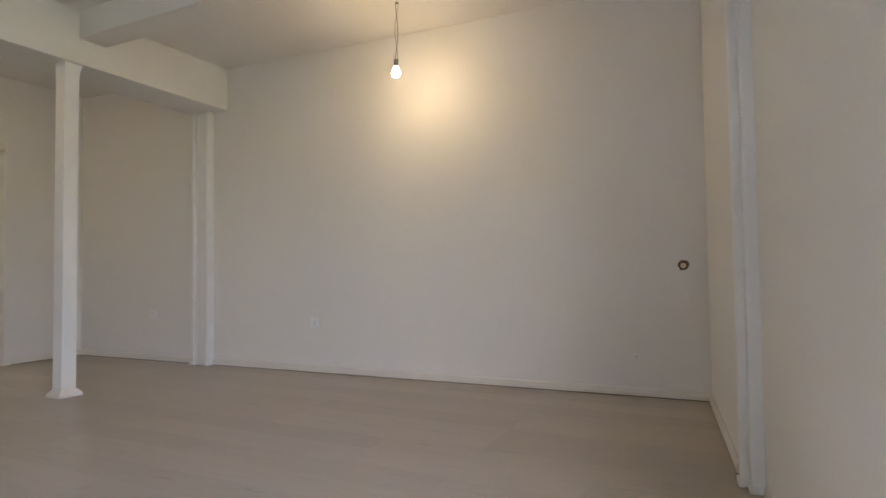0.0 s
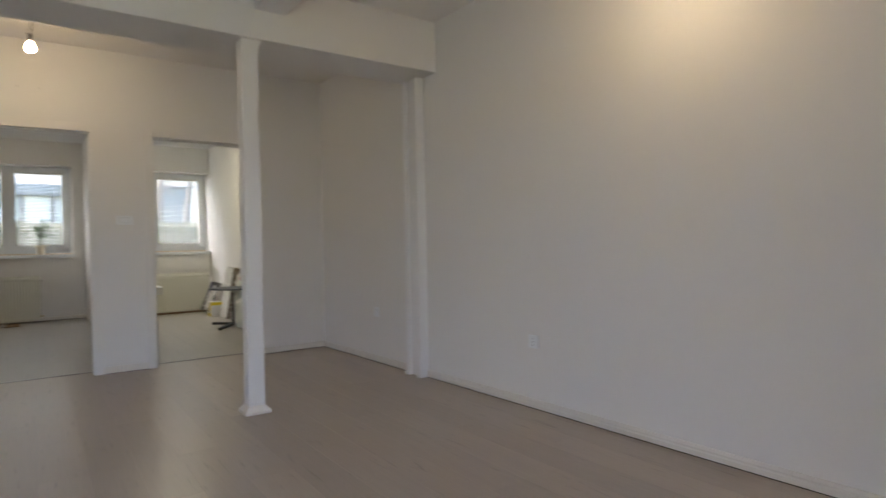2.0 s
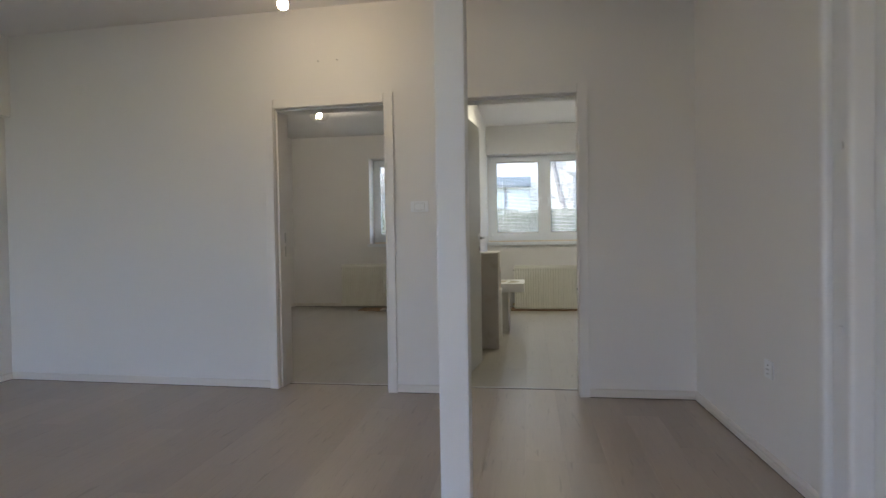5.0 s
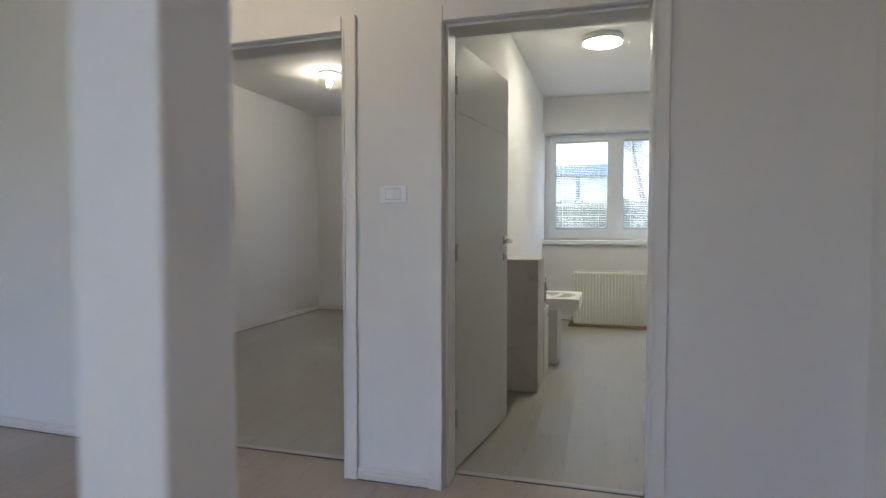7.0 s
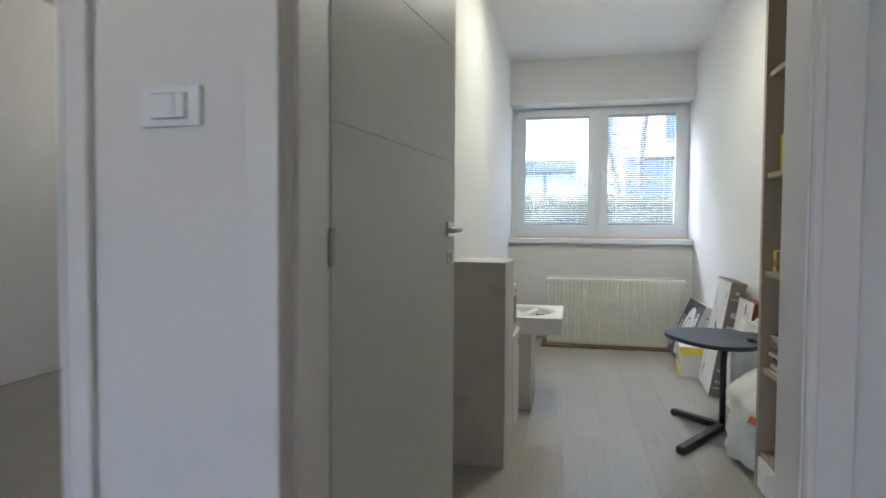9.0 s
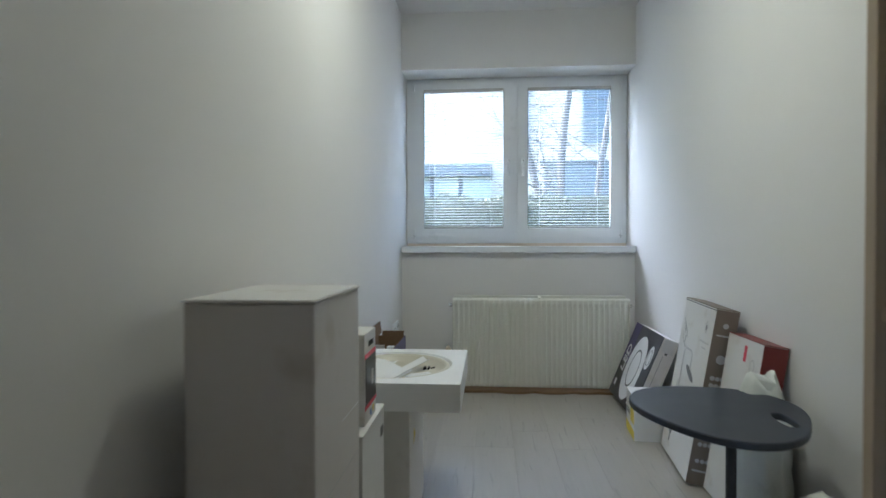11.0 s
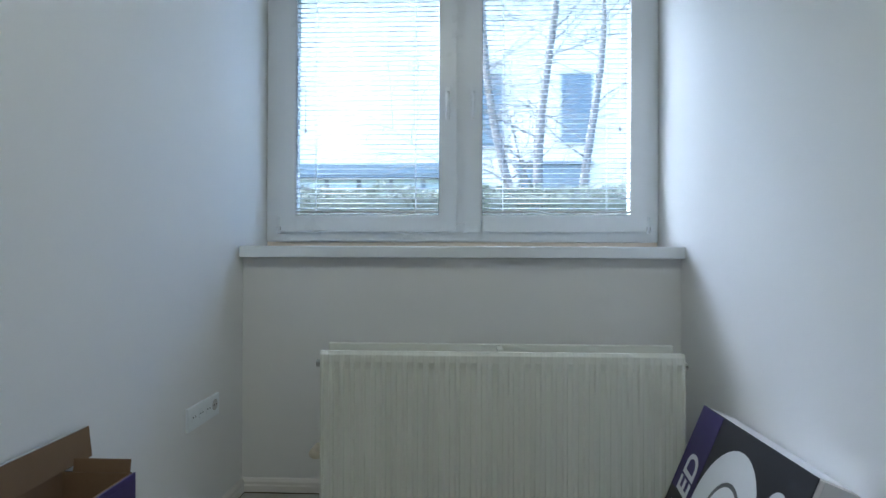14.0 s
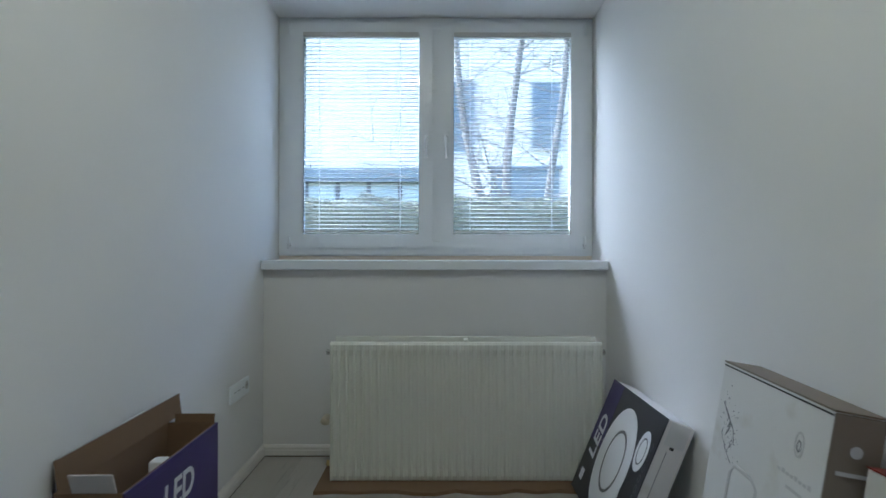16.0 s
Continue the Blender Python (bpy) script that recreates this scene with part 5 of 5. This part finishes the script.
part("box_print", boxes((-0.0007, -0.0001, -0.03, 0.03, 0.03, 0.06)), INKWHITE, gb)
rng = random.Random(21)
z = LEVELS[1] + 0.0005
mats = (BOXWHITE, PAPER, INKPALE, TAUPE, BOXGREY, DEEPRED, TERRA)
for k in range(16):
    th = rng.uniform(0.004, 0.014)
    w = rng.uniform(0.20, 0.27)
    solid("magazine", rbox(0, 0.21, -w, 0, 0, th, 0.0008), mats[rng.randrange(7)], "magazine lying in a loose stack on the shelf", "magazine", group="stacked magazines",
          at=pose(SX0 + 0.025 + rng.uniform(0, 0.02), SY1 - 0.045 - rng.uniform(0, 0.03), z, 0, 0, rng.uniform(-3, 3)))
    z += th + 0.0004
solid("envelope_box", rbox(0, 0.12, -0.2, 0, 0, 0.035, 0.002), TERRA, "cream flat box on top of the magazines", "box", at=pose(SX0 + 0.06, SY1 - 0.12, z + 0.008, 4, 0, 0))
z = LEVELS[0] + 0.0005
for k in range(9):
    th = rng.uniform(0.010, 0.022)
    w = rng.uniform(0.2, 0.27)
    m_ = INKBLUE if k == 7 else mats[rng.randrange(5)] if k % 2 else INKBLACK
    solid("folder", rbox(0, 0.22, -w, 0, 0, th, 0.001), m_, "thin folder in a stack on the lowest shelf", "folder", group="stacked folders",
          at=pose(SX0 + 0.03 + rng.uniform(0, 0.02), SY1 - 0.09 - rng.uniform(0, 0.04), z, 0, 0, rng.uniform(-4, 4)))
    z += th + 0.0004


def sack(rx, ry, h, seed, rough=0.16, tip=0.35):
    """A slack plastic bag: creased sides and a gathered mouth."""
    bm = bmesh.new()
    n, rows = 44, 26
    grid = []
    for j in range(rows + 1):
        f = j / rows
        r = (0.82 + 0.2 * math.sin(f * 2.6)) * (1 - (1 - tip) * max(0, (f - 0.72) / 0.28) ** 1.3) * min(1, 0.5 + f * 9)
        ring_ = []
        for k in range(n):
            a = 2 * math.pi * k / n
            w = 1 + rough * noise.noise(Vector((math.cos(a) * 2.1, math.sin(a) * 2.1, f * 2.2 + seed))) + rough * 0.55 * noise.noise(Vector((math.cos(a) * 6, math.sin(a) * 6, f * 5 + seed)))
            w += 0.05 * abs(math.sin(a * 5 + seed + 3 * f)) * f
            ring_.append(bm.verts.new((rx * r * w * math.cos(a), ry * r * w * math.sin(a), h * f * (1 + 0.06 * math.sin(a * 2 + seed) * f))))
        grid.append(ring_)
    for a, b in zip(grid, grid[1:]):
        for k in range(n):
            f = bm.faces.new((a[k], a[(k + 1) % n], b[(k + 1) % n], b[k]))
            f.smooth = True
    bm.faces.new(grid[0][::-1])
    bm.faces.new(grid[-1])
    bmesh.ops.recalc_face_normals(bm, faces=bm.faces[:])
    return bm


bg = thing("plastic_bag", pose(-0.175, 1.90, 0), "milky full plastic bag with an orange print beside the shelf", "bag")
part("bag_body", sack(0.18, 0.19, 0.41, 2.3, 0.3), LENS, bg)
part("orange_print", prism(bmesh.new(), [(-0.055, -0.012), (0.0, -0.026), (0.045, -0.012), (0.055, 0.012), (0.0, 0.004), (-0.04, 0.02)], 0, 0.002), ORANGE, bg, "orange printed mark", at=pose(-0.095, -0.185, 0.25, 78, 0, -25))
solid("plastic_bag", sack(0.095, 0.075, 0.54, 7.1, 0.3, 0.5), LENS, "slack milky plastic bag behind the side table", "bag", at=pose(-0.075, 2.585, 0))


# ---- plants on the far sill ----
def pot_plant(x, y, z, h, seed, label):
    rng = random.Random(seed)
    root = thing("potted_plant", pose(x, y, z), label, "plant", "plants on the sill")
    pot = part("pot", lathe([(0.045, 0), (0.05, 0.004), (0.062, 0.12), (0.068, 0.122), (0.068, 0.14), (0.062, 0.14), (0.060, 0.125)], 28, caps=False), TERRA, root, "cream pot")
    part("soil", lathe([(0.0605, 0.118), (0.03, 0.124), (0.002, 0.126)], 20), SOIL, root)
    tips = []
    bm = bmesh.new()
    for k in range(4):
        a, top = rng.uniform(0, 6.28), h * rng.uniform(0.7, 1.0)
        pts = [(0.01 * math.cos(a), 0.01 * math.sin(a), 0.12), (0.03 * math.cos(a), 0.03 * math.sin(a), 0.12 + 0.4 * (top - 0.12)), (0.06 * math.cos(a), 0.06 * math.sin(a), top)]
        tube(bm, pts, [0.005, 0.004, 0.002], 6)
        tips += [(Vector(pts[1]).lerp(Vector(pts[2]), f), a) for f in (0.1, 0.3, 0.5, 0.7, 0.85, 1.0)]
    part("stems", bm, STEM, root)
    bm = bmesh.new()
    for p, a in tips:
        for k in range(4):
            b, L, w = rng.uniform(0, 6.28), rng.uniform(0.05, 0.10), rng.uniform(0.014, 0.024)
            d = Vector((math.cos(b), math.sin(b), rng.uniform(-0.3, 0.5))).normalized()
            s = d.cross(Vector((0, 0, 1))).normalized() * w
            q = p + d * L * 0.3
            vs = [bm.verts.new(v) for v in (p, q + s + Vector((0, 0, 0.006)), p + d * L * 0.7 + s * 0.7, p + d * L - Vector((0, 0, 0.012)), p + d * L * 0.7 - s * 0.7, q - s + Vector((0, 0, 0.006)))]
            bm.faces.new(vs)
    part("foliage", bm, GREEN, root, "pointed green leaves")


pot_plant(-3.12, 4.92, 0.977, 0.56, 3, "green leafy houseplant in a cream pot on the sill")
pot_plant(-2.33, 4.92, 0.977, 0.56, 4, "green leafy houseplant in a cream pot by the window post")

# ---- outdoors ----
bm = bmesh.new()
R = 400
bm.faces.new([bm.verts.new((sx * R, sy * R, -0.125)) for sx, sy in ((-1, -1), (1, -1), (1, 1), (-1, 1))])
solid("ground", bm, GRASS, "winter lawn reaching the horizon", "ground", "structure")

fac = thing("apartment_building", pose(0, 18, -0.125), "white rendered house across the lawn", "house")
part("wall", rbox(-16, 14, 0, 8, 0, 8.2, 0.02), RENDERED, fac)
part("roof", rbox(-16.3, 14.3, -0.3, 8.3, 8.2, 8.5, 0.02), ROOFGREY, fac)
ann = part("low_annex", rbox(-9.5, -1.0, -0.9, -0.001, 0, 3.29, 0.02), PALEPANEL, fac, "low pale grey-green annex")
part("annex_roof", rbox(-9.6, -0.95, -1.15, 0.0, 3.0, 3.3, 0.02), GREYPANEL, ann)
part("eave", rbox(-9.6, -0.95, -1.14, -0.901, 2.94, 2.999, 0.01), ROOFGREY, ann)
for k in range(9):
    x = -8.43 + k * 0.8205
    part("post", rbox(x - 0.05, x + 0.05, -0.96, -0.901, 0, 2.93, 0.008), INKGREY, ann)
    part("panel", rbox(x + 0.07, x + 0.75, -0.93, -0.901, 0.1, 2.9, 0.008), PALEPANEL, ann)
for x0, x1, z0, z1 in ((1.75, 2.55, 4.0, 5.85), (-0.45, 0.15, 3.9, 5.85), (-7.0, -6.2, 4.6, 6.2), (5.0, 5.9, 4.0, 5.85)):
    w = part("window", rbox(x0, x1, -0.03, -0.005, z0, z1, 0.004), SKYGLASS, fac)
    part("window_frame", ring(x0 - 0.05, x1 + 0.05, z0 - 0.05, z1 + 0.05, -0.05, -0.031, 0.06, 0.004), INKPALE, w)
    part("half_blind", rbox(x0 + 0.02, x1 - 0.02, -0.045, -0.0305, z0 + 0.02, z0 + (z1 - z0) * 0.42, 0.003), GREYPANEL, w)
gr = part("garage_door", rbox(0.6, 2.5, -0.06, -0.001, 0, 3.42, 0.01), GREYPANEL, fac, "blue-grey garage door")
for k in range(7):
    part("door_panel", rbox(0.66, 2.44, -0.075, -0.0605, 0.1 + k * 0.47, 0.53 + k * 0.47, 0.01), GREYPANEL, gr)
part("lintel_shade", rbox(0.5, 2.6, -0.12, -0.001, 3.42, 3.5, 0.01), ROOFGREY, gr)
tw = thing("grey_house", pose(-9.5, 30, -0.125), "distant blue-grey block of flats", "house")
part("wall", rbox(-8, 2.2, 0, 8, 0, 14, 0.02), GREYPANEL, tw)
part("roof", rbox(-8.2, 2.4, -0.2, 8.2, 14, 14.3, 0.02), ROOFGREY, tw)
for i in range(4):
    for j in range(4):
        part("window", rbox(-7.2 + i * 2.4, -5.8 + i * 2.4, -0.05, -0.005, 1.2 + j * 3.2, 2.8 + j * 3.2, 0.01), SKYGLASS, tw)


def bare_tree(base, lean, h, r, seed, label):
    """A bare winter tree: tapered trunk, limbs and drooping twigs."""
    rng = random.Random(seed)
    root = thing("bare_tree", pose(*base), label, "tree", "bare trees behind the hedge")
    bm, tw_ = bmesh.new(), bmesh.new()
    pts, rad = [], []
    for i in range(11):
        f = i / 10
        pts.append(Vector((lean[0] * f * h + 0.09 * (math.sin(f * 7 + seed) - math.sin(seed)) * min(1, f * 4), lean[1] * f * h, f * h)))
        rad.append(r * (1.15 - 0.8 * f) if i else r * 1.4)
    tube(bm, pts, rad, 10)
    part("trunk", bm, BARK, root, "grey-brown bark")
    limbs = bmesh.new()

    def grow(p, d, L, r0, level):
        n = 6
        line, q = [p], p
        for i in range(n):
            d = (d + Vector((rng.gauss(0, 0.12), rng.gauss(0, 0.12), rng.gauss(-0.03 if level else 0.04, 0.08)))).normalized()
            q = q + d * L / n
            line.append(q)
        tube(limbs if level == 0 else tw_, line, [max(0.0034, r0 * (1 - 0.85 * i / n)) for i in range(n + 1)], 6 if level == 0 else 4, cap=False)
        if level < 2:
            for k in range(5 if level == 0 else 4):
                i = rng.randrange(2, n + 1)
                a = rng.uniform(0, 6.28)
                e = (d + 0.9 * Vector((math.cos(a), math.sin(a), rng.uniform(-0.4, 0.4)))).normalized()
                grow(line[i], e, L * rng.uniform(0.35, 0.6), r0 * 0.4, level + 1)

    for k in range(17):
        f = rng.uniform(0.22, 0.98)
        i = int(f * 10)
        p = pts[i].lerp(pts[min(10, i + 1)], f * 10 - i)
        a = rng.uniform(0, 6.28)
        grow(p, Vector((math.cos(a), math.sin(a) * 0.6, rng.uniform(0.1, 0.9))).normalized(), rng.uniform(1.0, 2.0) * (1.15 - f * 0.4), r * 0.2 * (1.2 - f * 0.6), 0)
    part("limbs", limbs, BARK, root)
    part("twigs", tw_, BARK, root)
    return root


bare_tree((0.17, 10.0, -0.13), (-0.16, 0.0), 5.6, 0.07, 1, "leaning bare tree with drooping twigs")
bare_tree((0.22, 10.05, -0.13), (0.04, 0.0), 6.0, 0.075, 2, "upright bare tree with thin branches")
bare_tree((0.74, 10.2, -0.13), (0.05, 0.0), 5.8, 0.065, 3, "bare tree with a slanting trunk")
bare_tree((-5.2, 11.5, -0.13), (0.05, 0.0), 5.5, 0.10, 4, "bare tree on the lawn")


def hedge_mesh(x0, x1, y0, y1, z0, z1, n, seed):
    rng = random.Random(seed)
    verts, faces = [], []
    for k in range(n):
        x = rng.uniform(x0, x1)
        top = z1 + 0.06 * noise.noise(Vector((x * 2.2, seed, 0))) + 0.05 * noise.noise(Vector((x * 7, seed, 1)))
        if rng.random() < 0.62:
            y, z = y0 + abs(rng.gauss(0, 0.07)), rng.uniform(z0, top)
        else:
            y, z = rng.uniform(y0, y1), top - abs(rng.gauss(0, 0.05))
        s = rng.uniform(0.011, 0.026)
        a, b = Vector((rng.gauss(0, 1), rng.gauss(0, 1), rng.gauss(0, 1))).normalized(), Vector((rng.gauss(0, 1), rng.gauss(0, 1), rng.gauss(0, 1))).normalized()
        p, i = Vector((x, y, z)), len(verts)
        verts += [p - a * s, p + b * s * 0.5, p + a * s, p - b * s * 0.5]
        faces.append((i, i + 1, i + 2, i + 3))
    me = bpy.data.meshes.new("hedge")
    me.from_pydata([tuple(v) for v in verts], [], faces)
    me.materials.append(HEDGE)
    return me


hd = tagged(new("hedge", hedge_mesh(-7.5, 5.0, 8.3, 8.9, 0.75, 1.62, 60000, 6)), "clipped evergreen hedge across the lawn", "hedge", kind="stuff")
bm = rbox(-7.4, 4.9, 8.42, 8.8, -0.13, 1.54, 0.08)
solid("hedge_core", bm, HEDGE, "dense dark inside of the evergreen hedge", "hedge", kind="stuff")

# ---- laminate floors, board by board ----
PW, PL = 0.192, 1.285
plank_cache = {}


def plank_mesh(w, length, mat):
    key = (round(w, 3), round(length, 3), mat.name)
    if key not in plank_cache:
        bm = bmesh.new()
        c, hw, hl = 0.0005, key[0] / 2 - 0.00015, key[1] / 2 - 0.00015
        lo = [bm.verts.new((sx * hw, sy * hl, -0.008)) for sx, sy in ((-1, -1), (1, -1), (1, 1), (-1, 1))]
        mid = [bm.verts.new((sx * hw, sy * hl, -c)) for sx, sy in ((-1, -1), (1, -1), (1, 1), (-1, 1))]
        hi = [bm.verts.new((sx * (hw - c), sy * (hl - c), 0)) for sx, sy in ((-1, -1), (1, -1), (1, 1), (-1, 1))]
        for a, b in ((lo, mid), (mid, hi)):
            for i in range(4):
                bm.faces.new((a[i], a[(i + 1) % 4], b[(i + 1) % 4], b[i]))
        bm.faces.new(hi)
        plank_cache[key] = mesh_of("plank", bm, mat)
    return plank_cache[key]


def laminate(name, x0, x1, y0, y1, seed, label, mat=PLANK):
    rng = random.Random(seed)
    base = solid(name, boxes((x0, x1, y0, y1, -0.12, -0.0085)), SCREED, label, "floor", "structure")
    x = x1
    while x > x0 + 0.02:
        w = min(PW, x - x0)
        y = y0 - rng.choice((0.2, 0.45, 0.7, 0.95, 1.15))
        while y < y1 - 0.01:
            a, b = max(y, y0), min(y + PL, y1)
            if b - a > 0.03:
                shared("plank", plank_mesh(w, b - a, mat), base, pose(x - w / 2, (a + b) / 2, 0))
            y += PL
        x -= w
    return base


laminate("floor_living", WEST - 0.05, 0.45, -6.6, 0.164, 1, "bleached oak laminate floor, board by board")
laminate("floor_study", WX0 - 0.02, WX1 + 0.02, 0.204, WY + 0.02, 2, "oak laminate floor of the store room, greyed for its daylight", PLANKCOOL)
laminate("floor_left_room", LX0 - 0.02, LX1 + 0.02, 0.204, WY + 0.02, 3, "oak laminate floor of the empty room, greyed for its daylight", PLANKCOOL)
